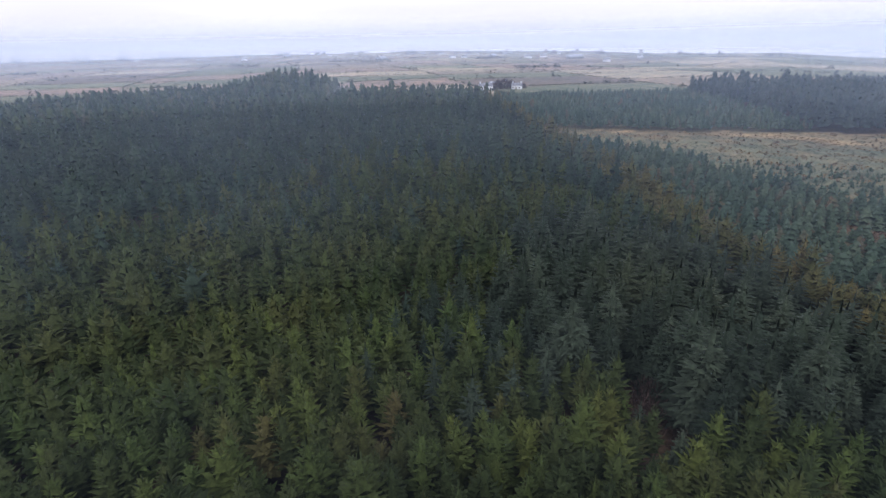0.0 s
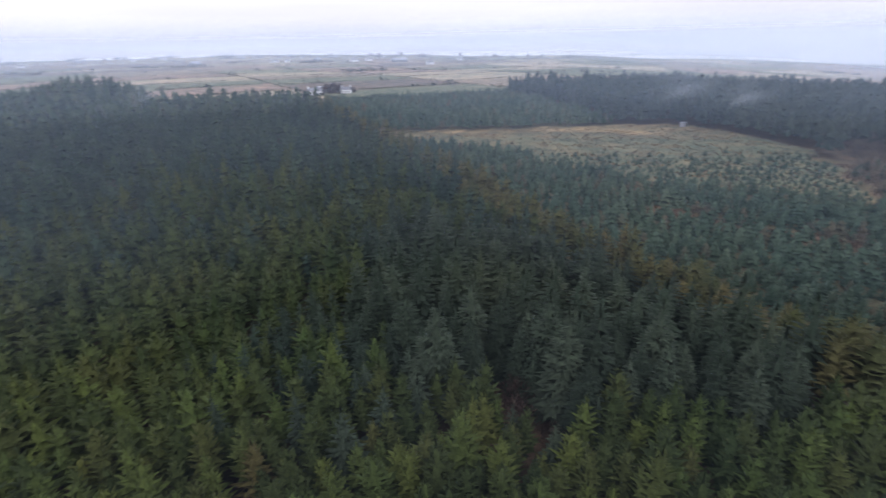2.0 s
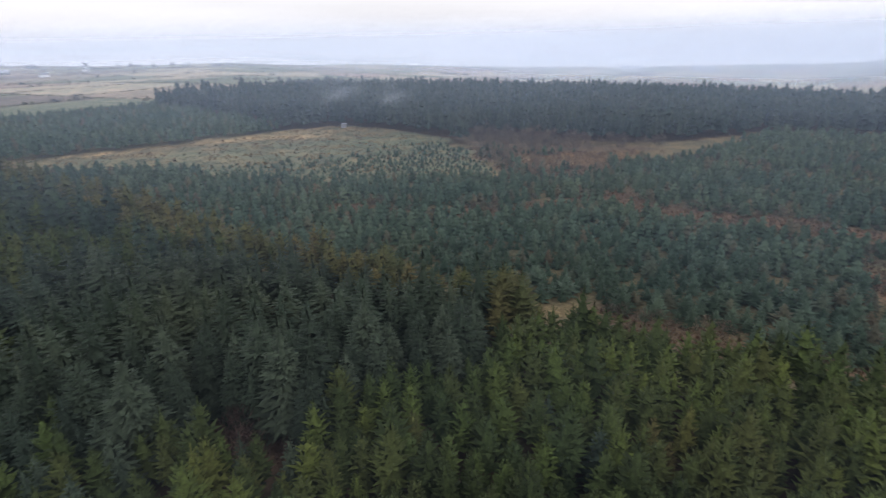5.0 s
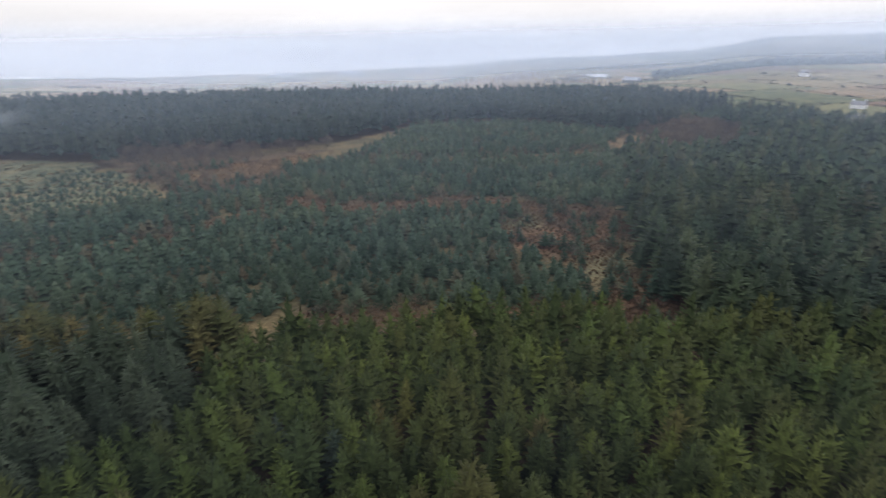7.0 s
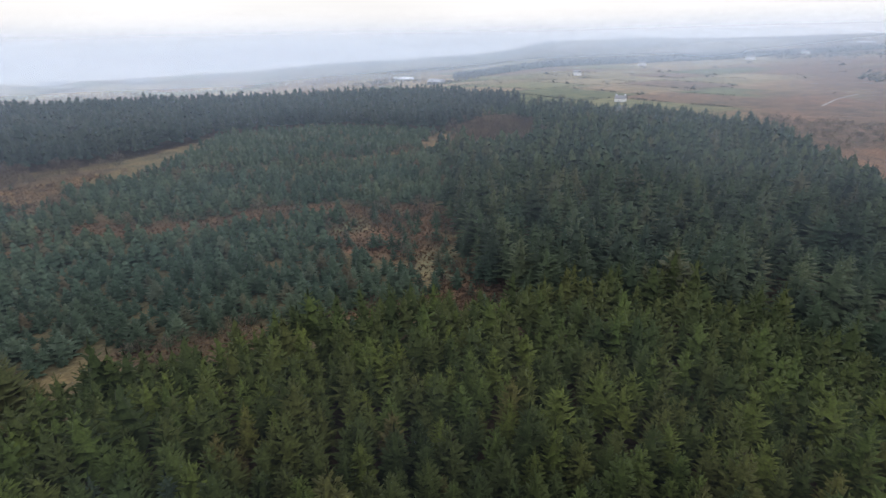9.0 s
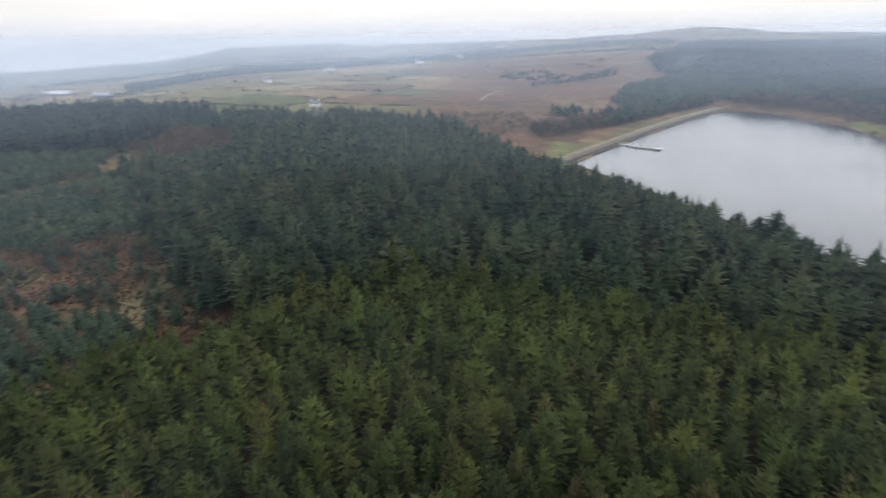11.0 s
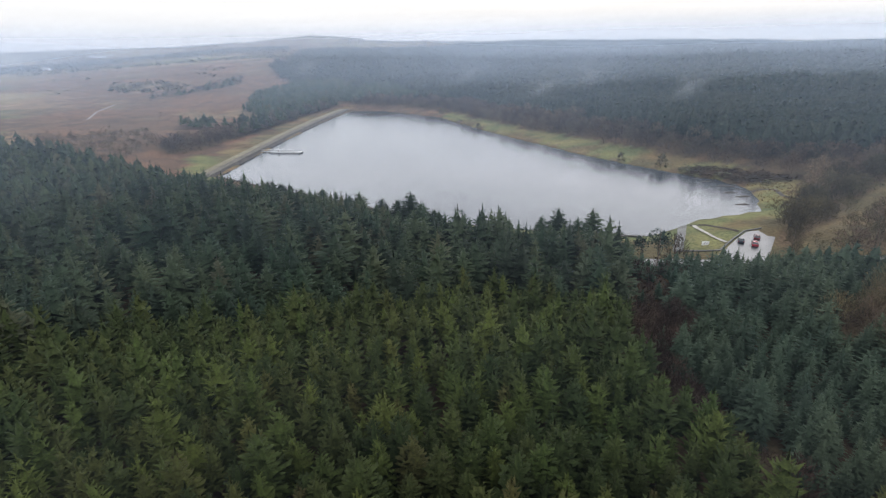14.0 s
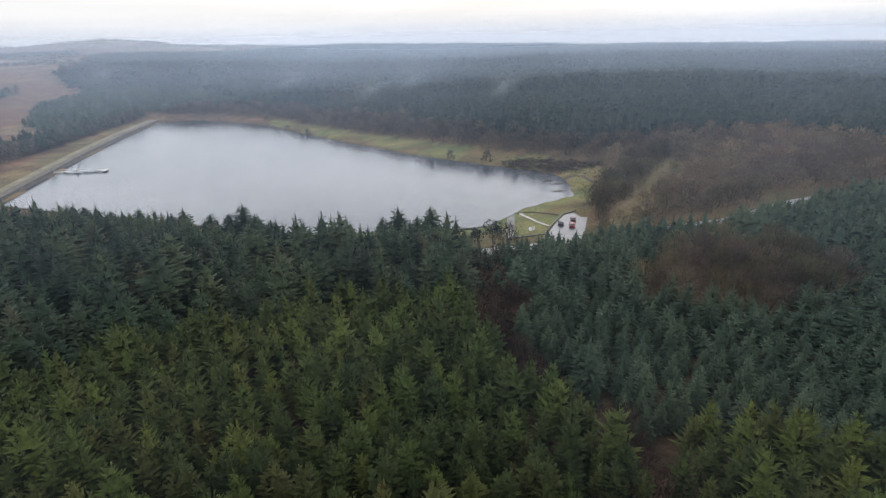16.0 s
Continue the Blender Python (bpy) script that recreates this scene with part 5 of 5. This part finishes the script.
# ---- vehicles ----
def car(m, paint, label, group="parked cars"):
    c = thing("car", m, label, "car", group)
    bm = bmesh.new()
    prof = [(-2.05, 0.35), (-2.1, 0.75), (-1.9, 0.98), (-0.95, 1.02), (-0.35, 1.05), (1.55, 1.05), (2.02, 0.98), (2.1, 0.6), (2.05, 0.32)]
    left = [bm.verts.new((px, -0.86, pz)) for px, pz in prof]
    right = [bm.verts.new((px, 0.86, pz)) for px, pz in prof]
    bm.faces.new(left), bm.faces.new(right[::-1])
    for k in range(len(prof)):
        j = (k + 1) % len(prof)
        bm.faces.new((left[k], right[k], right[j], left[j]))
    bmesh.ops.recalc_face_normals(bm, faces=bm.faces[:])
    bmesh.ops.bevel(bm, geom=bm.edges[:], offset=0.05, segments=1, affect="EDGES")
    body = part("body", bm, paint, c)
    bm = bmesh.new()
    lo = [bm.verts.new(p) for p in ((-0.95, -0.80, 1.02), (1.85, -0.80, 1.02), (1.85, 0.80, 1.02), (-0.95, 0.80, 1.02))]
    hi = [bm.verts.new(p) for p in ((-0.15, -0.64, 1.46), (1.45, -0.64, 1.46), (1.45, 0.64, 1.46), (-0.15, 0.64, 1.46))]
    for k in range(4):
        bm.faces.new((lo[k], lo[(k + 1) % 4], hi[(k + 1) % 4], hi[k]))
    bm.faces.new(hi)
    part("window", bm, m_glass_dark, c, "dark glazing round the cabin")
    part("roof", box(bmesh.new(), -0.2, 1.5, -0.68, 0.68, 1.45, 1.50, 0.03), paint, c)
    for py in (-0.74, 0.74):
        part("pillar", rod(bmesh.new(), (0.7, py * 1.02, 1.0), (0.7, py * 0.9, 1.47), 0.05), paint, c)
    for px in (-1.3, 1.3):
        for py in (-0.80, 0.80):
            w = part("wheel", rod(bmesh.new(), (px, py - 0.1, 0.32), (px, py + 0.1, 0.32), 0.32, None, 14), m_tyre, c)
            o = 0.11 if py > 0 else -0.11
            part("rim", rod(bmesh.new(), (px, py + o * 0.8, 0.32), (px, py + o, 0.32), 0.2, None, 10), m_rim, w, "silver alloy rim")
    for py in (-0.6, 0.6):
        part("headlight", box(bmesh.new(), -2.12, -2.0, py - 0.18, py + 0.18, 0.68, 0.82, 0.02), m_lamp, c)
        part("tail_light", box(bmesh.new(), 2.0, 2.12, py - 0.16, py + 0.16, 0.72, 0.92, 0.02), m_red, c)
    part("bumper", box(bmesh.new(), -2.17, -2.02, -0.8, 0.8, 0.36, 0.56, 0.04), paint, c)
    part("number_plate", box(bmesh.new(), -2.19, -2.165, -0.26, 0.26, 0.42, 0.53), m_white, c, "plain pale plate")
    return c


car(pose(-70.2, -158.2, 3.23, rz=72), m_red, "red hatchback parked on wet tarmac by the lake")
car(pose(-67.3, -161.0, 3.23, rz=72), m_navy, "dark blue estate car parked by the kerb")
car(pose(-73.0, -164.2, 3.23, rz=70), m_maroon, "dark red hatchback parked under bare trees")
car(pose(-138, -150.5, float(height(-138, -150.5)) + 0.16, rz=200), m_white, "white car standing on the lane under bare trees", "")

sign = thing("notice_board", pose(-55.5, -156, float(height(-55.5, -156)), rz=15), "white notice board on two posts in the grass", "sign")
part("panel", box(bmesh.new(), -1.1, 1.1, -0.05, 0.05, 0.7, 1.9, 0.02), m_white, sign)
for k in range(4):
    part("writing", box(bmesh.new(), -0.85, 0.85 - 0.25 * (k % 2), 0.055, 0.062, 1.62 - 0.22 * k, 1.70 - 0.22 * k), m_asphalt, sign, "dark bar of lettering")
for px in (-0.9, 0.9):
    part("post", box(bmesh.new(), px - 0.05, px + 0.05, -0.04, 0.04, -0.3, 2.0), m_dark_wood, sign)


# ---- farmhouses, barns and far white buildings ----
def house(m, wide, deep, high, wall_m, roof_m, label, chimneys=2, windows=3):
    h = thing("farmhouse" if chimneys else "barn", m, label, "house" if chimneys else "barn")
    part("wall", box(bmesh.new(), -wide / 2, wide / 2, -deep / 2, deep / 2, -2.0, high), wall_m, h)
    bm = bmesh.new()
    e, rise = 0.35, deep * 0.38
    pts = [(-deep / 2 - e, high - 0.15), (0, high + rise), (deep / 2 + e, high - 0.15), (deep / 2 + e, high - 0.35), (-deep / 2 - e, high - 0.35)]
    a = [bm.verts.new((-wide / 2 - e, py, pz)) for py, pz in pts]
    b2 = [bm.verts.new((wide / 2 + e, py, pz)) for py, pz in pts]
    bm.faces.new(a), bm.faces.new(b2[::-1])
    for k in range(5):
        bm.faces.new((a[k], b2[k], b2[(k + 1) % 5], a[(k + 1) % 5]))
    bmesh.ops.recalc_face_normals(bm, faces=bm.faces[:])
    roof = part("roof", bm, roof_m, h)
    for k in range(chimneys):
        px = (wide / 2 - 0.6) * (1 if k else -1)
        part("chimney", box(bmesh.new(), px - 0.45, px + 0.45, -0.4, 0.4, high + rise - 0.6, high + rise + 1.2, 0.04), wall_m, roof)
    for row in ((1.0, 2.1), (3.4, 4.4))[: 2 if high > 4.5 else 1]:
        for k in range(windows):
            px = -wide / 2 + wide * (k + 0.5) / windows
            w = part("window", box(bmesh.new(), px - 0.55, px + 0.55, -deep / 2 - 0.04, -deep / 2 + 0.05, row[0], row[1]), m_glass_dark, h)
            part("sill", box(bmesh.new(), px - 0.65, px + 0.65, -deep / 2 - 0.14, -deep / 2 + 0.0, row[0] - 0.12, row[0]), m_concrete, w)
    part("door", box(bmesh.new(), -0.5, 0.5, -deep / 2 - 0.05, -deep / 2 + 0.05, 0.0, 2.05), m_dark_wood, h)
    return h


def placed(x, y, turn, *args, **kw):
    return house(pose(x, y, float(height(x, y)), rz=turn), *args, **kw)


placed(49, 522, 12, 12, 6.5, 4.0, m_render, m_slate, "white rendered cottage with a slate roof by trees")
placed(79, 530, -20, 9, 6, 3.4, m_render, m_slate, "small white cottage with a slate roof by trees")
placed(60, 552, 30, 12, 7, 3.2, m_concrete, m_slate, "grey farm shed with a slate roof", chimneys=0, windows=2)
placed(440, -276, 40, 9, 6, 3.2, m_render, m_slate, "white farmhouse at the far edge of the forest")
for k, (az, d) in enumerate(((-27, 2300), (-22, 2420), (-14, 2380), (-10, 2250), (-7.5, 2400), (-1, 2320), (0.6, 2440), (4.5, 2380), (7.5, 2450), (12.5, 2300), (-18, 1950), (-5, 1480), (2, 1550), (3.2, 1570), (6, 1760), (9.5, 1530), (11, 1640), (14, 1450), (17, 1280), (20, 1500),
                             (104, 1100), (118, 950), (124, 1250), (128, 1600), (133, 1350), (137, 1500), (141, 1900))):
    x, y = d * math.sin(radians(az)), d * math.cos(radians(az))
    if k % 3 == 2:
        placed(x, y, rng.uniform(0, 90), 30 + 14 * rng.random(), 14, 5.0, m_concrete, m_tin, "long pale farm shed among fields", chimneys=0, windows=4)
    else:
        placed(x, y, rng.uniform(-30, 60), 14 + 5 * rng.random(), 7.5, 5.2, m_render, m_slate, "white two-storey farmhouse among fields")
bm = bmesh.new()
bm.faces.new([bm.verts.new((1388 + (56 + 9 * math.sin(3 * a)) * math.cos(a), -283 + (50 + 8 * math.cos(2 * a)) * math.sin(a), 0)) for a in np.linspace(0, 2 * math.pi, 40)[:-1]])
far_pond = part("far_pond", bm, m_sea)
far_pond.location.z = 0.8 + float(np.mean([height(1388 + 50 * math.cos(a), -283 + 45 * math.sin(a)) for a in np.linspace(0, 6.28, 24)]))
tagged(far_pond, "pale distant pond among the fields", "pond", kind="structure")
placed(2350, 560, 60, 110, 40, 8, m_tin, m_tin, "long pale industrial shed near the shore", chimneys=0, windows=6)
placed(2240, 800, 75, 90, 36, 8, m_render, m_tin, "long pale industrial shed near the shore", chimneys=0, windows=6)
hut = thing("hut", pose(230, 262, float(height(230, 262)), rz=30), "small pale hut at the edge of the clearing", "hut")
part("wall", box(bmesh.new(), -2, 2, -1.2, 1.2, -0.4, 2.0, 0.04), m_tin, hut)
part("roof", box(bmesh.new(), -2.2, 2.2, -1.4, 1.4, 2.0, 2.2, 0.04), m_tin, hut)
part("door", box(bmesh.new(), -0.45, 0.45, -1.25, -1.18, 0, 1.9), m_dark_wood, hut)


# ---- pylons on the skyline ----
def pylon(x, y, high):
    p = thing("pylon", pose(x, y, float(height(x, y)), rz=float(rng.uniform(0, 90))), "grey steel lattice pylon on the skyline", "pylon", "pylons")
    for sx in (-1, 1):
        for sy in (-1, 1):
            part("leg", rod(bmesh.new(), (sx * 4, sy * 4, -1), (sx * 0.7, sy * 0.7, high * 0.7), 0.22, 0.16, 4), m_slate, p)
    part("mast", rod(bmesh.new(), (0, 0, high * 0.65), (0, 0, high), 0.7, 0.2, 4), m_slate, p)
    for k, w in ((0.68, 8), (0.80, 10), (0.92, 7)):
        part("crossarm", rod(bmesh.new(), (-w, 0, high * k), (w, 0, high * k), 0.25, None, 4), m_slate, p)
    for k in range(5):
        z0, z1 = high * 0.14 * k, high * 0.14 * (k + 1)
        w0, w1 = 4 - 3.3 * z0 / (high * 0.7), 4 - 3.3 * z1 / (high * 0.7)
        for sy in (-1, 1):
            part("brace", rod(bmesh.new(), (-w0, sy * w0, z0), (w1, sy * w1, z1), 0.12, None, 4), m_slate, p)


for az, d, high in ((-32.5, 2200, 44), (148.2, 2500, 46), (152.0, 2650, 46)):
    pylon(d * math.sin(radians(az)), d * math.cos(radians(az)), high)


# ---- single trees by the water ----
def lone(name, shape, mat, x, y, wide, high, label, category="tree", group="trees by the lake"):
    tree = thing(name, Matrix.Translation((x, y, float(height(x, y)))) @ Matrix.Rotation(float(rng.uniform(0, 6.28)), 4, "Z") @ Matrix.Diagonal((wide, wide, high, 1)), label, category, group)
    t, soft_n = dress(shape)
    me = mesh_from("crown", shape[0], t, tint=np.full(len(shape[0]), rng.random()), normals=soft_n)
    me.materials.append(mat)
    crown = new("crown", me)
    crown.parent = tree
    part("trunk", rod(bmesh.new(), (0, 0, -0.04), (0, 0, 0.9), 0.03, 0.005, 7), m_bark, tree)


lake_tree = [tiered(13, 8, 1.7, 0.1, 0.6, 0.3, 7, broad=0.24) for _ in range(5)]
for x, y, w, top in ((-22, -154, 7.5, 15.6), (-12, -153, 7.5, 16.2), (-17.5, -151, 6.5, 13.6), (-7, -152, 6.5, 13.6), (36, -168, 8, 16.0), (32, -165, 6.5, 13.2), (27, -162, 6.5, 11.6), (41, -171, 7, 12.3),
                     (47.5, -174, 6, 11.7), (57, -179, 5.5, 10.2), (62, -182, 5.5, 10.4), (74.5, -189, 6, 10.8), (86, -195, 5.5, 9), (98, -203, 5.5, 8.9)):
    lone("spruce_tree", lake_tree[int(rng.integers(0, 5))], m_wood, x, y, w * 1.35, top - float(height(x, y)), "tall dark spruce standing above the lake shore")


def round_top():
    """A pine's umbrella of needle masses on bare limbs."""
    lumps = []
    for _ in range(8):
        v, t = clump(70, 0.5, 0.06)
        lumps.append((v * (0.52, 0.52, 0.36) + (rng.uniform(-0.3, 0.3), rng.uniform(-0.3, 0.3), rng.uniform(0.42, 0.74)), t))
    return together(bare_tree(5, 8, 0.25), *lumps)


bushes = [together(bare_tree(4, 10, 0.1), clump(170, 0.85, 0.06)) for _ in range(4)]
broad = [round_top() for _ in range(2)]
for x, y, w, h in ((-37.5, -136.8, 8, 13.2), (-33.5, -138, 6.5, 10.8)):
    lone("scots_pine", broad[0], m_spruce, x, y, w, h, "dark round-topped pine with a bare stem by the lane")
lone("broadleaf_tree", haze_4[0], m_dark_heather, -42, -137.5, 8, 11, "dark leafless tree with open limbs beside the lane", "tree", "roadside trees")
for x, y, w, h in ((32, -408, 6, 5), (-53, -291.5, 5.5, 6.5), (-70, -276.5, 7, 8.5), (-80, -268, 9, 2.8), (-93, -257, 10, 2.4), (-106, -240, 7, 2.4), (70, -482, 9, 6), (50, -440, 6, 3.5)):
    lone("shoreline_bush", bushes[int(rng.integers(0, 4))], m_hedge, x, y, w, h, "dark leafless bush at the edge of the water", "bush", "bushes on the far shore")
for x, y, w, h in ((-84, -165, 6, 6), (-80, -157, 6, 6), (-78, -150, 5, 5), (-84, -170, 7, 8), (-90, -180, 8, 8.5), (-98, -192, 8, 9), (-106, -206, 8, 8.5), (-118, -154, 8, 11), (-126, -157, 8, 11), (-100, -154, 8, 10), (-134, -158, 8, 10.5), (-142, -162, 8, 11)):
    lone("broadleaf_tree", haze_4[int(rng.integers(0, 4))], m_bare, x, y, w, h, "leafless brown broadleaf tree beside the car park and lane", "tree", "roadside trees")

for x, y, w, h in ((61, 528, 12, 11), (68, 531, 14, 12.5), (74, 536, 11, 10), (62, 540, 12, 10), (40, 516, 7, 6), (86, 534, 7, 6)):
    lone("farm_tree", clump(190, 0.75, 0.07), m_plum_twig, x, y, w, h, "dark rounded tree beside the cottages", "tree", "trees round the cottages")

for x, y, w, deep in ((-90, -243, 4, 1.2), (-84, -251, 3, 0.9), (-88, -232, 3, 0.9), (-91, -226, 3.4, 1.1), (-82, -257, 2.5, 0.8), (-87, -214, 3, 0.9)):
    bm = bmesh.new()
    rim_v = [bm.verts.new((x + (w + 0.6 * math.sin(3 * a + x)) * math.cos(a), y + (deep + 0.4 * math.sin(2 * a + y)) * math.sin(a), -0.1)) for a in np.linspace(0, 2 * math.pi, 19)[:-1]]
    crown_v = [bm.verts.new((x + (v.co.x - x) * 0.75, y + (v.co.y - y) * 0.75, 0.18 + 0.06 * math.sin(5 * v.co.x))) for v in rim_v]
    bm.faces.new(crown_v)
    for k in range(18):
        bm.faces.new((rim_v[k], rim_v[(k + 1) % 18], crown_v[(k + 1) % 18], crown_v[k]))
    bmesh.ops.recalc_face_normals(bm, faces=bm.faces[:])
    tagged(part("mud_bank", bm, m_mud), "low dark mud bank showing above the water", "mud", kind="stuff")

# ---- haze painted on thin upright sheets round the viewpoint, stronger with distance; mist wisps ----
def haze_material(name, amount, low, high, size, patchy, tone=(0.58, 0.71, 0.93)):
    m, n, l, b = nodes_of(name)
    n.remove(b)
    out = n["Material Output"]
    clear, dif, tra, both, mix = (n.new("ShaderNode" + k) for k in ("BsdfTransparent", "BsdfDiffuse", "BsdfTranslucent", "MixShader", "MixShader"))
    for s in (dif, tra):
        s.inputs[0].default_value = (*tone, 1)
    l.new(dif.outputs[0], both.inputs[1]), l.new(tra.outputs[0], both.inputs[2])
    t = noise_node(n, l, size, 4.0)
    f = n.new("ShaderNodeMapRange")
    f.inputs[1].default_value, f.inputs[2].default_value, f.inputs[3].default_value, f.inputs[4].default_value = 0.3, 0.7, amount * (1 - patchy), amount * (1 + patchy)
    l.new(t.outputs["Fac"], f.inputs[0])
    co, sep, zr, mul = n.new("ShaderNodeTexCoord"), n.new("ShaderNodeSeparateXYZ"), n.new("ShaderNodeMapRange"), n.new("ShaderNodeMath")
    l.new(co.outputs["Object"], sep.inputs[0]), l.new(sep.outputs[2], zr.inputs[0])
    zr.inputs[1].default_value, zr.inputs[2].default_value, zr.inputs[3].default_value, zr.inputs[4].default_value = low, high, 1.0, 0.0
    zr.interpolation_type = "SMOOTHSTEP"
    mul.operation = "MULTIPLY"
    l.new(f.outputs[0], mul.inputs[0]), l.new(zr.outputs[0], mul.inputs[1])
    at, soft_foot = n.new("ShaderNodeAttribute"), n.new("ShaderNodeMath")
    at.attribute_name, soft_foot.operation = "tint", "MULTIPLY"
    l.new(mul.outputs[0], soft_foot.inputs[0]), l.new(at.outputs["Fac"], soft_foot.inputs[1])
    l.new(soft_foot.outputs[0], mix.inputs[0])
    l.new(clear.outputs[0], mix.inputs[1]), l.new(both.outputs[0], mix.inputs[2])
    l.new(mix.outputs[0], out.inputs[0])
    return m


# sheets stand in for hazy air; the nearest lifts dark gaps between trees
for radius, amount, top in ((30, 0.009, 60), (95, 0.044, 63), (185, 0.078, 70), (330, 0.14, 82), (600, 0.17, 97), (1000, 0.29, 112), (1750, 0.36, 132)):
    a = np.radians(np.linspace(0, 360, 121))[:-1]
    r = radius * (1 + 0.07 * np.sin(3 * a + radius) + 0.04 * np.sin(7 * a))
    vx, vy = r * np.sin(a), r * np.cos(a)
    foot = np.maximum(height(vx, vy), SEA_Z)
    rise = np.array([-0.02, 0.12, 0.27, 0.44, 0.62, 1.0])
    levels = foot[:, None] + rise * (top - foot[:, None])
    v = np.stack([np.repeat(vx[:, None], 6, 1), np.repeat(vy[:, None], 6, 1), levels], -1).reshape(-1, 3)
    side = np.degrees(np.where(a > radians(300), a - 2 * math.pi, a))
    # haze is made stronger to the east and south, brightening land there
    haze_gain = 1 + (0.1 if radius > 1500 else 0.35 if radius > 600 else 0.1) * (1 - smooth(side, 122, 150)) + (0.6 if 500 < radius < 900 else 0.2 if 900 < radius < 1200 else 0.0) * smooth(side, 52, 80) * (1 - smooth(side, 128, 146)) + (0.45 if 500 < radius < 1200 else 0.0) * smooth(side, 158, 190)
    thick = (haze_gain[:, None] * np.array([0.0, 0.3, 0.75, 1.0, 1.0, 1.0] if radius > 500 else [0.0, 0.04, 0.22, 0.6, 1.0, 1.0])).ravel()
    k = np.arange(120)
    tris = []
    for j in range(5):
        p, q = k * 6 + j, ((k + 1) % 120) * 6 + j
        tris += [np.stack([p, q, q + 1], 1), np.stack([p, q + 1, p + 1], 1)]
    veil = new("haze_sheet", mesh_from("haze_sheet", v, np.concatenate(tris), tint=thick))
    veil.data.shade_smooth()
    veil.data.materials.append(haze_material("painted_haze", amount, top * (0.5 if radius > 500 else 0.62), top, 2.2 / radius, 0.25 if radius < 1000 else 0.06, (0.70, 0.765, 0.88) if radius > 1000 else (0.62, 0.73, 0.90) if radius > 500 else (0.58, 0.71, 0.93)))
    tagged(veil, "see-through grey-blue sheet painting haze over the forest", "mist", kind="stuff")


def wisp_material():
    m, n, l, b = nodes_of("mist_wisp")
    n.remove(b)
    clear, dif, tra, both, mix = (n.new("ShaderNode" + k) for k in ("BsdfTransparent", "BsdfDiffuse", "BsdfTranslucent", "MixShader", "MixShader"))
    for s in (dif, tra):
        s.inputs[0].default_value = (0.80, 0.85, 0.92, 1)
    l.new(dif.outputs[0], both.inputs[1]), l.new(tra.outputs[0], both.inputs[2])
    co, ln, fall, mul = n.new("ShaderNodeTexCoord"), n.new("ShaderNodeVectorMath"), n.new("ShaderNodeMapRange"), n.new("ShaderNodeMath")
    ln.operation = "LENGTH"
    l.new(co.outputs["Object"], ln.inputs[0]), l.new(ln.outputs["Value"], fall.inputs[0])
    fall.inputs[1].default_value, fall.inputs[2].default_value, fall.inputs[3].default_value, fall.inputs[4].default_value = 0.1, 1.0, 1.0, 0.0
    fall.interpolation_type = "SMOOTHSTEP"
    t = noise_node(n, l, 1.3, 4.0)
    f = n.new("ShaderNodeMapRange")
    f.inputs[1].default_value, f.inputs[2].default_value, f.inputs[3].default_value, f.inputs[4].default_value = 0.38, 0.80, 0.0, 0.26
    l.new(t.outputs["Fac"], f.inputs[0])
    mul.operation = "MULTIPLY"
    l.new(f.outputs[0], mul.inputs[0]), l.new(fall.outputs[0], mul.inputs[1]), l.new(mul.outputs[0], mix.inputs[0])
    l.new(clear.outputs[0], mix.inputs[1]), l.new(both.outputs[0], mix.inputs[2])
    l.new(mix.outputs[0], n["Material Output"].inputs[0])
    return m


m_wisp = wisp_material()
for x, y, w, h in ((-64, 380, 26, 9), (250, 285, 34, 14), (262, 250, 26, 12), (-63, -540, 34, 17), (289, -740, 44, 18), (-20, -470, 38, 12), (-120, -420, 36, 14), (60, -640, 60, 14), (305, -190, 7, 6)):
    k = np.linspace(-1, 1, 13)
    gx, gz, tris = sheet(k, k)
    bend = 0.25 * np.sin(gx * 2.2) + 0.15 * gz * gx
    wisp = new("mist_wisp", mesh_from("mist_wisp", np.stack([gx, bend, gz], 1), tris))
    turn = math.atan2(x, y) + float(rng.uniform(-0.5, 0.5))
    wisp.matrix_basis = Matrix.Translation((x, y, float(height(x, y)) + 9 + h * 0.8)) @ Matrix.Rotation(-turn, 4, "Z") @ Matrix.Rotation(-0.5, 4, "Y") @ Matrix.Diagonal((w, w * 0.6, h, 1))
    wisp.data.materials.append(m_wisp)
    wisp.data.shade_smooth()
    tagged(wisp, "pale wisp of mist rising out of the trees", "mist", kind="stuff")
